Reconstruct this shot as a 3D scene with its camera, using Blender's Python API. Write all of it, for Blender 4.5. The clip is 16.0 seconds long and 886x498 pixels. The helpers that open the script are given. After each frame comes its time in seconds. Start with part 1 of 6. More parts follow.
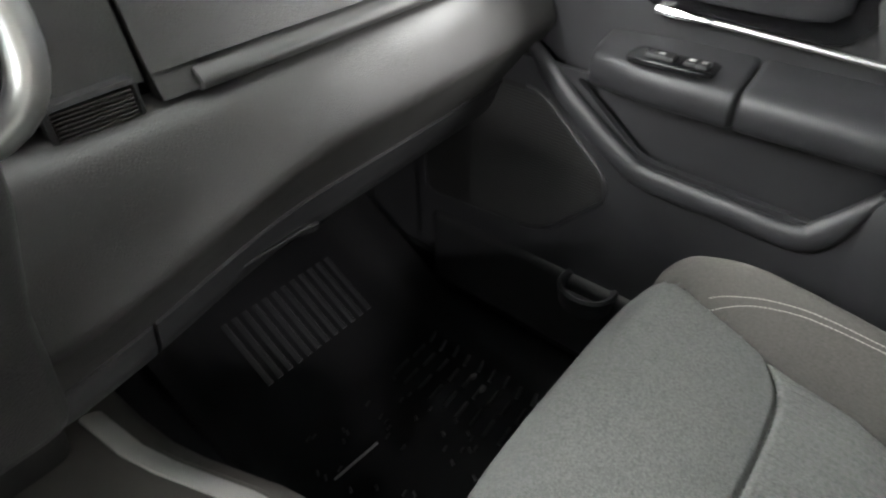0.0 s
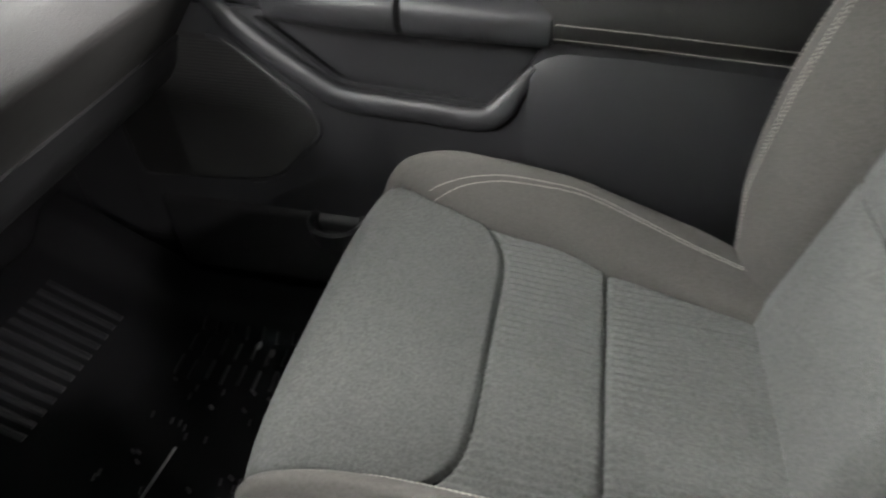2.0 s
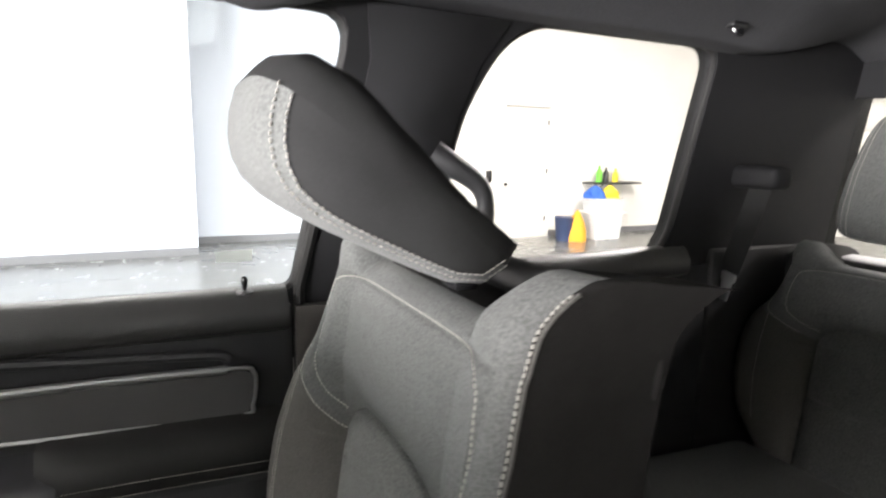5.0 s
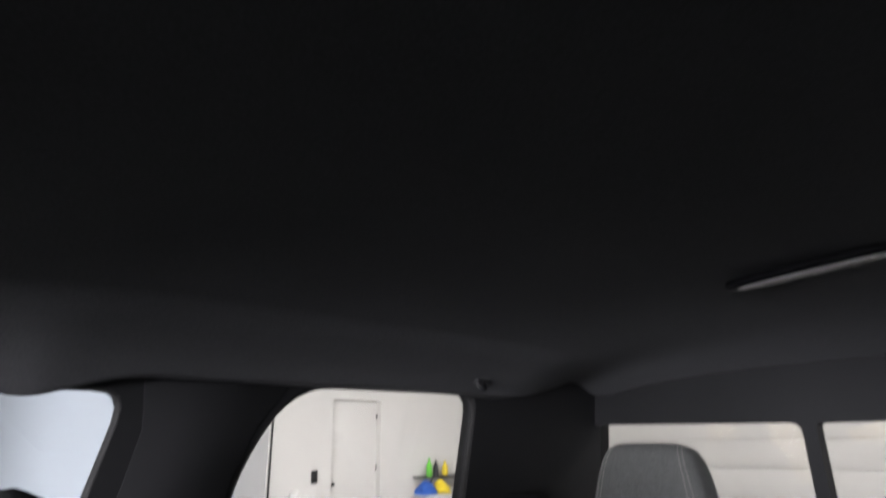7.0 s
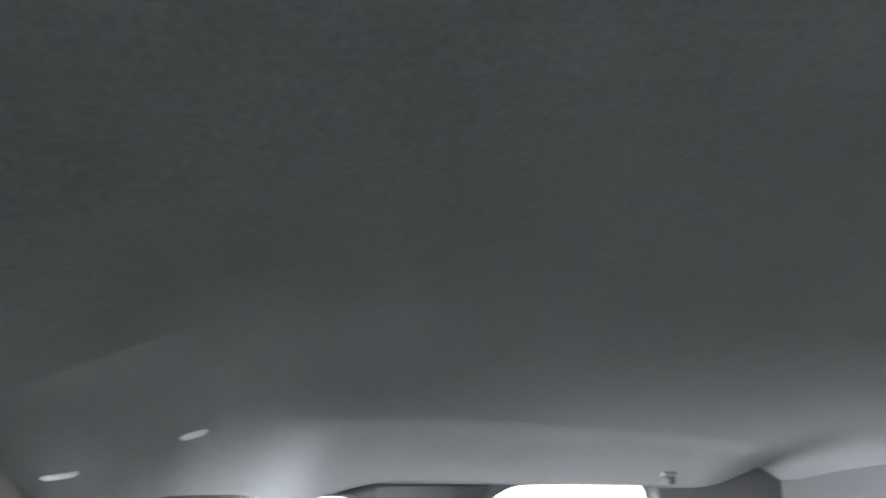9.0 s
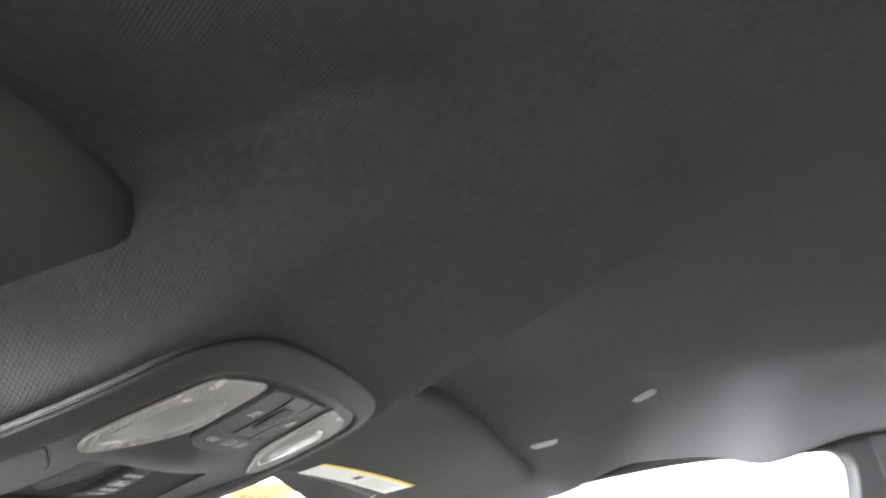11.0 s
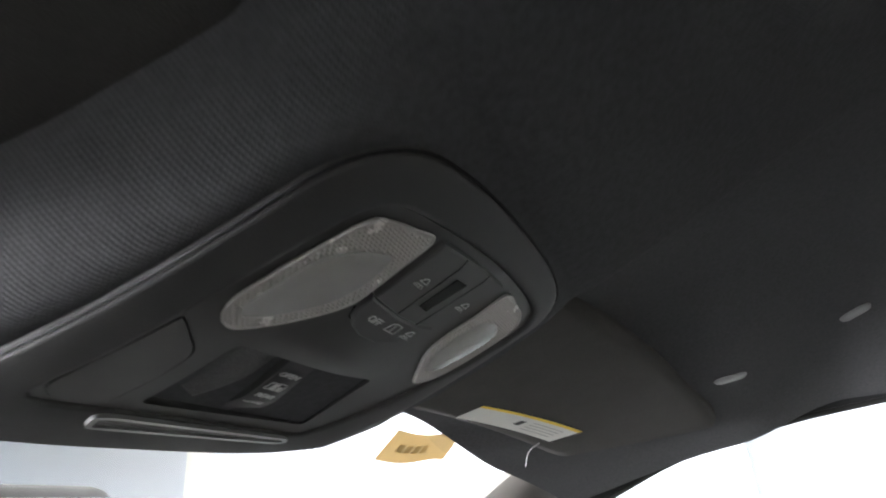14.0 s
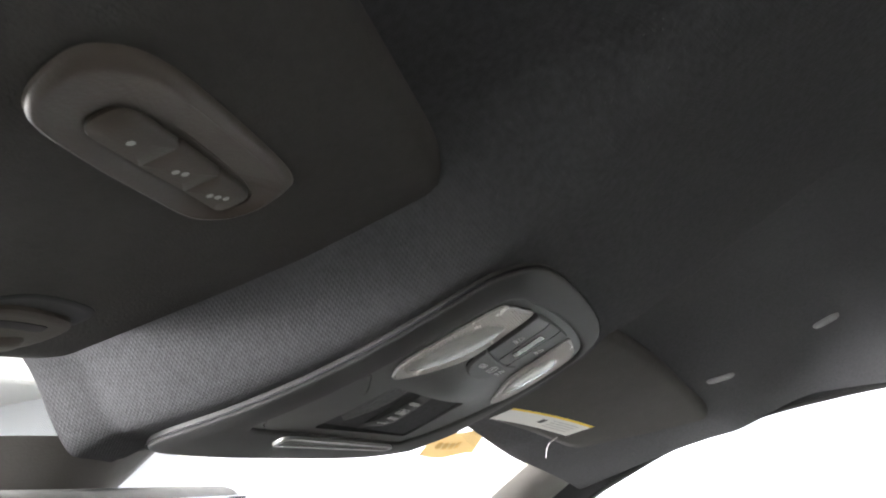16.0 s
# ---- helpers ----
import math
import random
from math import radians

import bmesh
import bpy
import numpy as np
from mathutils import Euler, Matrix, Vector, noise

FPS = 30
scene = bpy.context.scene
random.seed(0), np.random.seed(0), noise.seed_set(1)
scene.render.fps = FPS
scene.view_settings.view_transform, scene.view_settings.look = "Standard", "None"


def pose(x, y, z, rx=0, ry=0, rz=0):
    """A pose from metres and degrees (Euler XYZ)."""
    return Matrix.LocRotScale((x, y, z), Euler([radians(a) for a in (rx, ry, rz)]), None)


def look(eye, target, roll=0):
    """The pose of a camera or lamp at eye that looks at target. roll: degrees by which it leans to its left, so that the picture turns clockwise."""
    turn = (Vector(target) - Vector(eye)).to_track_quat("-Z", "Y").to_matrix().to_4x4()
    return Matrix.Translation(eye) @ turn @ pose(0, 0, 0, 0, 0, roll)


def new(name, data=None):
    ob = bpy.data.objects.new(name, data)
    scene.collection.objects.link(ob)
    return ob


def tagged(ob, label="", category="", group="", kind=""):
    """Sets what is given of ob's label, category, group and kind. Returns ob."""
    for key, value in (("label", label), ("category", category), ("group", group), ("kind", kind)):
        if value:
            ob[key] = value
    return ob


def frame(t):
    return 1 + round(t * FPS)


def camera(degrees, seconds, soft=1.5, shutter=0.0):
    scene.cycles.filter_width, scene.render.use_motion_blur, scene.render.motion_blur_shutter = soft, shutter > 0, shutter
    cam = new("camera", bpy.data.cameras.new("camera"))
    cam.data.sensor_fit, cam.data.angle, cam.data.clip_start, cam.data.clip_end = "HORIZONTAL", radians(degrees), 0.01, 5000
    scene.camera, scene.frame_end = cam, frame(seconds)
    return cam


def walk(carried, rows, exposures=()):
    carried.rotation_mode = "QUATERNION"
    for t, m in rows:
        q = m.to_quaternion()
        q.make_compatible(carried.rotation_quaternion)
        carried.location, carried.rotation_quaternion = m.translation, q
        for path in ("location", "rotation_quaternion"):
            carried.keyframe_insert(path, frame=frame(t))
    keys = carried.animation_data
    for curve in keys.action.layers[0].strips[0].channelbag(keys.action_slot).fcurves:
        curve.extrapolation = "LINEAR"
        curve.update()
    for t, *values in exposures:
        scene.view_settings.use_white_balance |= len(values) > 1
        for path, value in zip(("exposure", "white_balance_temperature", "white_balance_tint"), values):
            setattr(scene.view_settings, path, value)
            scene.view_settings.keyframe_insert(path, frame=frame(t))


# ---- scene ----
cam = camera(75.0, 16.0, soft=2.0, shutter=0.5)
PATH = [
    (0, (-0.025, 0.171, 1.001), (1.149, 1.187, -0.26), -1.3),
    (0.3, (-0.032, 0.18, 1.011), (1.222, 1.093, -0.252), -1.6),
    (0.7, (-0.043, 0.204, 1.01), (1.27, 1.013, -0.263), -1.4),
    (1, (-0.039, 0.206, 0.964), (1.339, 0.937, -0.288), -0.8),
    (1.5, (-0.017, 0.153, 0.92), (1.368, 0.746, -0.394), -1.5),
    (2, (-0.033, 0.092, 0.972), (1.392, 0.429, -0.39), -1.1),
    (2.5, (-0.034, 0.048, 1.002), (1.413, 0.258, -0.363), -1.5),
    (3, (-0.045, 0.046, 1.067), (1.438, -0.043, -0.271), -0.3),
    (3.5, (-0.051, 0.017, 1.121), (1.559, -0.383, 0.004), -1.2),
    (4, (-0.052, 0.003, 1.156), (1.596, -0.678, 0.249), -1.1),
    (4.1, (-0.059, 0.009, 1.165), (1.599, -0.717, 0.314), -0.5),
    (4.2, (-0.069, 0.011, 1.166), (1.615, -0.751, 0.399), -0.2),
    (6.3, (-0.338, -0.128, 1.254), (1.333, -1.223, 1.327), -0.6),
    (6.5, (-0.33, -0.101, 1.286), (1.251, -1.312, 1.477), -0.7),
    (7, (-0.369, -0.049, 1.294), (1.036, -1.327, 1.921), -1.1),
    (7.4, (-0.396, -0.041, 1.305), (0.938, -1.309, 2.086), -1.3),
    (8.2, (-0.321, 0.089, 1.314), (0.831, -1.300, 2.176), -3.2),
    (8.6, (-0.445, 0.076, 1.316), (0.919, -1.105, 2.179), -2.6),
    (9, (-0.397, 0.157, 1.374), (1.185, -0.773, 2.171), -0.6),
    (9.6, (-0.426, 0.15, 1.372), (1.35, -0.327, 2.158), -0.5),
    (10.2, (-0.409, 0.157, 1.35), (1.415, 0.069, 2.165), -2.4),
    (12.5, (-0.242, 0.270, 1.295), (1.508, 0.798, 2.107), -3.5),
    (13, (-0.227, 0.274, 1.288), (1.503, 0.868, 2.098), -3.9),
    (13.5, (-0.234, 0.263, 1.292), (1.490, 0.892, 2.087), -3.8),
    (14, (-0.266, 0.254, 1.290), (1.454, 0.881, 2.095), -4.7),
    (14.2, (-0.29, 0.254, 1.297), (1.435, 0.875, 2.096), -4.7),
    (14.5, (-0.337, 0.264, 1.303), (1.395, 0.878, 2.092), -4.7),
    (15, (-0.375, 0.258, 1.302), (1.366, 0.861, 2.080), -5.3),
    (15.5, (-0.405, 0.27, 1.301), (1.345, 0.856, 2.074), -6.1),
    (16, (-0.395, 0.271, 1.299), (1.359, 0.856, 2.061), -6.1),
]
walk(cam, [(t, look(eye, target, roll)) for t, eye, target, roll in PATH], [(0, 3.25, 6450, 10), (1.2, 3.2, 6500, 11), (2.5, 2.95, 6600, 12), (4.2, 2.7, 6700, 13), (6.3, 0.7, 6700, 17), (7.0, 0.6, 6300, 17), (7.6, 2.3, 6100, 13), (8.2, 3.6, 6200, 9), (9.0, 4.2, 6200, 8), (9.6, 4.2, 6300, 9), (10.2, 4.35, 6500, 12), (12.3, 3.2, 6400, 13), (13.0, 3.2, 6400, 13), (13.5, 2.75, 6400, 13), (14.4, 2.35, 6500, 14), (15.0, 2.75, 6600, 14), (16, 3.0, 6600, 14)])

# ---------------------------------------------------------------- light
world = bpy.data.worlds.new("sky")
scene.world = world
world.use_nodes = True
wn, wl = world.node_tree.nodes, world.node_tree.links
sky = wn.new("ShaderNodeTexSky")
sky.sky_type, sky.sun_disc = "NISHITA", False
sky.sun_elevation, sky.sun_rotation = radians(40), radians(20)
wn["Background"].inputs[1].default_value = 0.12
wl.new(sky.outputs[0], wn["Background"].inputs[0])


def area_lamp(name, m, sx, sy, watts, colour=(1, 0.985, 0.965)):
    d = bpy.data.lights.new(name, "AREA")
    d.shape, d.size, d.size_y, d.energy, d.color = "RECTANGLE", sx, sy, watts, colour
    ob = new(name, d)
    ob.matrix_world = m
    return ob


# unseen fill lamps under the ceiling, added and placed to balance the cab's light
LAMPS = ((-13.0, -5.0, 450), (-4.5, 2.0, 90), (4.6, 0.4, 70), (0.3, 4.0, 25), (3, -6, 450), (-5, -6, 120))
for ax, ay, watts in LAMPS:
    area_lamp("ceiling_fill", pose(ax, ay, 4.13), 2.3, 2.3 if ax < -10 else 1.15, watts)

# added fill from the unseen west side, for the headliner hump's left flank
area_lamp("west_fill", pose(-16.1, 0.5, 1.0, 0, -90), 2.8, 6.0, 120, (0.97, 0.985, 1.0))
area_lamp("glazing_daylight", pose(-3.6, 9.1, 0.75, -90), 10.0, 1.9, 2000, (0.97, 0.985, 1.0))

# ---------------------------------------------------------------- materials
def material(name, colour, rough=0.6, metal=0.0, vary=0.15, scale=40.0, bump=0.0, bump_scale=400.0, coat=0.0, spec=0.5, sheen=0.0, kind="noise", mottle=0.5):
    """Base colour with two scales of variation, roughness breakup and a fine bump."""
    m = bpy.data.materials.new(name)
    m.use_nodes = True
    n, l = m.node_tree.nodes, m.node_tree.links
    b = n["Principled BSDF"]
    tc = n.new("ShaderNodeTexCoord")
    big = n.new("ShaderNodeTexNoise")
    big.inputs["Scale"].default_value, big.inputs["Detail"].default_value = scale * 0.12, 4
    fine = n.new("ShaderNodeTexNoise")
    fine.inputs["Scale"].default_value, fine.inputs["Detail"].default_value = scale, 6
    l.new(tc.outputs["Object"], big.inputs["Vector"])
    l.new(tc.outputs["Object"], fine.inputs["Vector"])
    add = n.new("ShaderNodeMath")
    add.operation = "MULTIPLY_ADD"
    flat = n.new("ShaderNodeMath")
    flat.operation = "MULTIPLY_ADD"
    flat.inputs[1].default_value, flat.inputs[2].default_value = 2 * mottle, 0.5 - mottle
    l.new(big.outputs["Fac"], flat.inputs[0])
    add.inputs[1].default_value = 2 - 2 * mottle
    l.new(fine.outputs["Fac"], add.inputs[0])
    l.new(flat.outputs[0], add.inputs[2])
    ramp = n.new("ShaderNodeMapRange")
    ramp.inputs["From Min"].default_value, ramp.inputs["From Max"].default_value = 1.1 - 0.2 * mottle - 0.4, 1.9 - 0.2 * mottle - 0.4 + 0.2 * (1 - mottle)
    ramp.inputs["To Min"].default_value, ramp.inputs["To Max"].default_value = 1 - vary, 1 + vary
    l.new(add.outputs[0], ramp.inputs["Value"])
    mul = n.new("ShaderNodeVectorMath")
    mul.operation = "SCALE"
    mul.inputs[0].default_value = colour
    l.new(ramp.outputs[0], mul.inputs["Scale"])
    l.new(mul.outputs[0], b.inputs["Base Color"])
    rr = n.new("ShaderNodeMapRange")
    rr.inputs["To Min"].default_value, rr.inputs["To Max"].default_value = max(0.02, rough - 0.08), min(1, rough + 0.08)
    l.new(fine.outputs["Fac"], rr.inputs["Value"])
    l.new(rr.outputs[0], b.inputs["Roughness"])
    b.inputs["Metallic"].default_value = metal
    b.inputs["Coat Weight"].default_value = coat
    b.inputs["Specular IOR Level"].default_value = spec
    b.inputs["Sheen Weight"].default_value = sheen
    if bump:
        if kind == "cells":
            t = n.new("ShaderNodeTexVoronoi")
            t.feature = "DISTANCE_TO_EDGE"
            t.inputs["Scale"].default_value = bump_scale
            out = t.outputs["Distance"]
        elif kind == "weave":
            wv = []
            for axis in ("X", "Y"):
                w = n.new("ShaderNodeTexWave")
                w.bands_direction = axis
                w.inputs["Scale"].default_value = bump_scale
                w.inputs["Distortion"].default_value, w.inputs["Detail"].default_value = 0.6, 1
                turn = n.new("ShaderNodeMapping")
                turn.inputs["Rotation"].default_value = (0, 0, radians(33))
                l.new(tc.outputs["Object"], turn.inputs["Vector"])
                l.new(turn.outputs[0], w.inputs["Vector"])
                wv.append(w)
            t = n.new("ShaderNodeMath")
            t.operation = "MULTIPLY"
            l.new(wv[0].outputs["Fac"], t.inputs[0])
            l.new(wv[1].outputs["Fac"], t.inputs[1])
            out = t.outputs[0]
        else:
            t = n.new("ShaderNodeTexNoise")
            t.inputs["Scale"].default_value, t.inputs["Detail"].default_value = bump_scale, 3
            out = t.outputs["Fac"]
        if kind != "weave":
            l.new(tc.outputs["Object"], t.inputs["Vector"])
        bp = n.new("ShaderNodeBump")
        bp.inputs["Strength"].default_value, bp.inputs["Distance"].default_value = bump, 0.001
        l.new(out, bp.inputs["Height"])
        l.new(bp.outputs[0], b.inputs["Normal"])
    return m


CLOTH = material("seat_cloth", (0.082, 0.084, 0.081), 0.95, vary=0.5, scale=330, bump=0.9, bump_scale=620, spec=0.12, sheen=0.08, mottle=0.12)
CLOTH_SIDE = material("bolster_cloth", (0.070, 0.067, 0.062), 0.93, vary=0.3, scale=340, bump=0.5, bump_scale=1100, spec=0.15, sheen=0.06, mottle=0.15)
VINYL = material("black_vinyl", (0.014, 0.0135, 0.013), 0.65, vary=0.1, scale=60, bump=0.4, bump_scale=500, kind="cells", spec=0.3)
THREAD = material("pale_thread", (0.34, 0.325, 0.295), 0.8, vary=0.15, scale=300)
GRAIN = material("grained_dash_plastic", (0.037, 0.036, 0.035), 0.42, vary=0.12, scale=50, bump=0.55, bump_scale=330, kind="cells")
SIDE = material("dark_side_cloth", (0.016, 0.0152, 0.0145), 0.95, vary=0.2, scale=300, bump=0.4, bump_scale=900, spec=0.06)
PLASTIC = material("black_plastic", (0.018, 0.018, 0.019), 0.5, vary=0.1, scale=50, bump=0.3, bump_scale=700)
TRIM = material("matte_black_trim", (0.013, 0.013, 0.014), 0.7, vary=0.12, scale=60, bump=0.35, bump_scale=600, spec=0.22)
PANEL = material("door_plastic", (0.024, 0.024, 0.026), 0.45, vary=0.1, scale=40, bump=0.3, bump_scale=600)
SMOOTH = material("smooth_dark_trim", (0.056, 0.055, 0.055), 0.48, vary=0.08, scale=30, bump=0.1, bump_scale=900)
GLOSS = material("gloss_black", (0.012, 0.012, 0.013), 0.16, vary=0.1, scale=30)
SATIN = material("satin_silver", (0.42, 0.42, 0.415), 0.36, metal=0.9, vary=0.05, scale=60)
CHROME = material("chrome", (0.75, 0.75, 0.74), 0.12, metal=1.0, vary=0.03, scale=30)
KNIT = material("headliner_knit", (0.066, 0.066, 0.069), 0.97, vary=0.2, scale=260, bump=0.2, bump_scale=190, kind="weave", spec=0.1, mottle=0.15)
CARPET = material("carpet", (0.022, 0.022, 0.024), 1.0, vary=0.3, scale=300, bump=0.8, bump_scale=900, spec=0.05)
RUBBER = material("rubber_mat", (0.030, 0.030, 0.032), 0.33, vary=0.2, scale=25, bump=0.15, bump_scale=500, spec=0.5)
TRAY = material("matte_rubber", (0.010, 0.010, 0.011), 0.75, vary=0.2, scale=25, bump=0.2, bump_scale=500, spec=0.12)
WALLP = material("white_wall_paint", (0.78, 0.77, 0.74), 0.7, vary=0.03, scale=6, bump=0.1, bump_scale=60)
WALLB = material("cool_wall_paint", (0.60, 0.63, 0.70), 0.6, vary=0.03, scale=6, bump=0.1, bump_scale=60)
EPOXY = material("grey_epoxy", (0.16, 0.16, 0.155), 0.25, vary=0.12, scale=5, bump=0.05, bump_scale=80)
BASE = material("grey_rubber_base", (0.16, 0.16, 0.17), 0.6, vary=0.05)
WHITE = material("white_enamel", (0.80, 0.79, 0.76), 0.4, vary=0.03, scale=20)
DARK = material("dark_steel", (0.03, 0.03, 0.032), 0.4, metal=0.3, vary=0.1)
PAPER = material("label_paper", (0.72, 0.71, 0.68), 0.7, vary=0.04, scale=60)
YELLOW = material("label_yellow", (0.78, 0.55, 0.05), 0.6, vary=0.06, scale=60)
MANILA = material("tag_paper", (0.46, 0.36, 0.20), 0.75, vary=0.06, scale=60)
INK = material("ink", (0.05, 0.05, 0.05), 0.7, vary=0.05)
MARK = material("white_print", (0.52, 0.52, 0.51), 0.5, vary=0.03)


def translucent(m, fac):
    """Lets part of the light through a thin sheet."""
    n, l = m.node_tree.nodes, m.node_tree.links
    t, mix = n.new("ShaderNodeBsdfTranslucent"), n.new("ShaderNodeMixShader")
    t.inputs[0].default_value = (0.88, 0.74, 0.48, 1)
    mix.inputs[0].default_value = fac
    l.new(n["Principled BSDF"].outputs[0], mix.inputs[1])
    l.new(t.outputs[0], mix.inputs[2])
    l.new(mix.outputs[0], n["Material Output"].inputs[0])


translucent(MANILA, 0.25)


def glass(name, tint, gloss, rough=0.0):
    m = bpy.data.materials.new(name)
    m.use_nodes = True
    n, l = m.node_tree.nodes, m.node_tree.links
    t, g, mix = n.new("ShaderNodeBsdfTransparent"), n.new("ShaderNodeBsdfGlossy"), n.new("ShaderNodeMixShader")
    t.inputs[0].default_value = (*tint, 1)
    g.inputs["Roughness"].default_value = rough
    mix.inputs[0].default_value = gloss
    l.new(t.outputs[0], mix.inputs[1])
    l.new(g.outputs[0], mix.inputs[2])
    l.new(mix.outputs[0], n["Material Output"].inputs[0])
    return m


GLASS = glass("window_glass", (0.93, 0.96, 0.95), 0.04)
PRIVACY = glass("tinted_glass", (0.80, 0.80, 0.78), 0.04)


# ---------------------------------------------------------------- mesh helpers
def mesh_of(name, bm, mat, smooth=40):
    bmesh.ops.recalc_face_normals(bm, faces=bm.faces)
    me = bpy.data.meshes.new(name)
    if smooth:
        for f in bm.faces:
            f.smooth = True
        for e in bm.edges:
            if len(e.link_faces) == 2 and e.calc_face_angle(0) > radians(smooth):
                e.smooth = False
    bm.to_mesh(me)
    bm.free()
    me.materials.append(mat)
    return me


def part(name, bm, mat, parent=None, label="", smooth=40):
    """One mesh object, a part of parent (its place is the parent's own frame)."""
    ob = new(name, mesh_of(name, bm, mat, smooth))
    if parent is not None:
        ob.parent = parent
    if label:
        ob["label"] = label
    return ob


def thing(name, label, category, m=None, group="", kind=""):
    ob = new(name)
    ob.empty_display_size = 0.05
    if m is not None:
        ob.matrix_world = m
    return tagged(ob, label, category, group, kind)


def whole(name, bm, mat, label, category, m=None, group="", kind="", smooth=40):
    """A thing that is one plain mesh."""
    ob = part(name, bm, mat, None, smooth=smooth)
    if m is not None:
        ob.matrix_world = m
    return tagged(ob, label, category, group, kind)


def faces_bm(verts, faces):
    bm = bmesh.new()
    vs = [bm.verts.new(v) for v in verts]
    for f in faces:
        try:
            bm.faces.new([vs[i] for i in f])
        except ValueError:
            pass
    return bm


def rbox(x0, x1, y0, y1, z0, z1, r=0.004, seg=2, bm=None):
    """A box with rounded edges."""
    b = bmesh.new()
    bmesh.ops.create_cube(b, size=1)
    for v in b.verts:
        v.co = Vector(((x0 + x1) / 2 + v.co.x * (x1 - x0), (y0 + y1) / 2 + v.co.y * (y1 - y0), (z0 + z1) / 2 + v.co.z * (z1 - z0)))
    if r > 0:
        bmesh.ops.bevel(b, geom=b.edges[:], offset=min(r, 0.45 * min(x1 - x0, y1 - y0, z1 - z0)), segments=seg, profile=0.5, affect="EDGES", clamp_overlap=True)
    return join(bm, b)


def join(bm, other):
    if bm is None:
        return other
    me = bpy.data.meshes.new("tmp")
    other.to_mesh(me)
    other.free()
    bm.from_mesh(me)
    bpy.data.meshes.remove(me)
    return bm


def moved(bm, m):
    bm.transform(m)
    return bm


def loft(rings, cap=True, closed=True):
    """Skin over rings of equally many points."""
    n = len(rings[0])
    verts = [p for r in rings for p in r]
    faces = []
    for i in range(len(rings) - 1):
        for j in range(n if closed else n - 1):
            k = (j + 1) % n
            faces.append((i * n + j, i * n + k, (i + 1) * n + k, (i + 1) * n + j))
    if cap and closed:
        faces.append(tuple(range(n)))
        faces.append(tuple((len(rings) - 1) * n + j for j in range(n)))
    return faces_bm(verts, faces)


def smooth_line(pts, n):
    """Catmull-Rom through the points, n steps a span."""
    p = [Vector(q) for q in pts]
    p = [2 * p[0] - p[1]] + p + [2 * p[-1] - p[-2]]
    out = []
    for i in range(1, len(p) - 2):
        for k in range(n):
            t = k / n
            out.append(0.5 * (2 * p[i] + (p[i + 1] - p[i - 1]) * t + (2 * p[i - 1] - 5 * p[i] + 4 * p[i + 1] - p[i + 2]) * t * t + (3 * p[i] - p[i - 1] - 3 * p[i + 1] + p[i + 2]) * t ** 3))
    out.append(p[-2])
    return out


def tube(pts, r, seg=8, cap=True):
    pts = [Vector(p) for p in pts]
    rings = []
    a = None
    for i, p in enumerate(pts):
        d = (pts[min(i + 1, len(pts) - 1)] - pts[max(i - 1, 0)]).normalized()
        if a is None:
            a = d.cross(Vector((0, 0, 1)) if abs(d.z) < 0.9 else Vector((1, 0, 0)))
        a = (a - d * a.dot(d)).normalized()
        b = d.cross(a)
        rr = r[i] if isinstance(r, (list, tuple)) else r
        rings.append([p + (a * math.cos(t) + b * math.sin(t)) * rr for t in (2 * math.pi * k / seg for k in range(seg))])
    return loft(rings, cap)


def extrude_profile(profile, stations, at):
    """Skin a line of points along stations: at(p, s) gives the place."""
    n = len(profile)
    verts = [at(p, s) for s in stations for p in profile]
    faces = [(i * n + j, i * n + j + 1, (i + 1) * n + j + 1, (i + 1) * n + j) for i in range(len(stations) - 1) for j in range(n - 1)]
    return faces_bm(verts, faces)


def solid(bm, thick):
    """Gives a sheet a thickness along its normals."""
    bmesh.ops.recalc_face_normals(bm, faces=bm.faces)
    bmesh.ops.solidify(bm, geom=bm.faces[:], thickness=thick)
    return bm


def rounded(points, r, seg=4):
    """A closed outline with rounded corners (2D)."""
    out = []
    n = len(points)
    for i in range(n):
        p, a, b = (Vector(points[k % n][:2]) for k in (i, i - 1, i + 1))
        rr = points[i][2] if len(points[i]) > 2 else r
        da, db = (a - p), (b - p)
        rr = min(rr, da.length * 0.45, db.length * 0.45)
        if rr <= 0:
            out.append(p)
            continue
        s, e = p + da.normalized() * rr, p + db.normalized() * rr
        for k in range(seg + 1):
            t = k / seg
            out.append(s * (1 - t) ** 2 + p * 2 * t * (1 - t) + e * t * t)
    return out


def plate(outer, holes, place, thick, fine=0.0):
    """A flat sheet with openings, laid out in 2D, mapped by place(u, v, w) with w from 0 to thick."""
    bm = bmesh.new()
    for loop in [outer] + list(holes):
        vs = [bm.verts.new((p[0], p[1], 0)) for p in loop]
        for i in range(len(vs)):
            bm.edges.new((vs[i], vs[(i + 1) % len(vs)]))
    bmesh.ops.triangle_fill(bm, use_beauty=True, use_dissolve=False, edges=bm.edges[:])
    if fine:
        for _ in range(4):
            long = [e for e in bm.edges if e.calc_length() > fine]
            if not long:
                break
            bmesh.ops.subdivide_edges(bm, edges=long, cuts=1)
            bmesh.ops.triangulate(bm, faces=bm.faces[:])
    if thick:
        g = bmesh.ops.extrude_face_region(bm, geom=bm.faces[:])
        for v in g["geom"]:
            if isinstance(v, bmesh.types.BMVert):
                v.co.z = thick
    for v in bm.verts:
        v.co = place(v.co.x, v.co.y, v.co.z)
    return bm


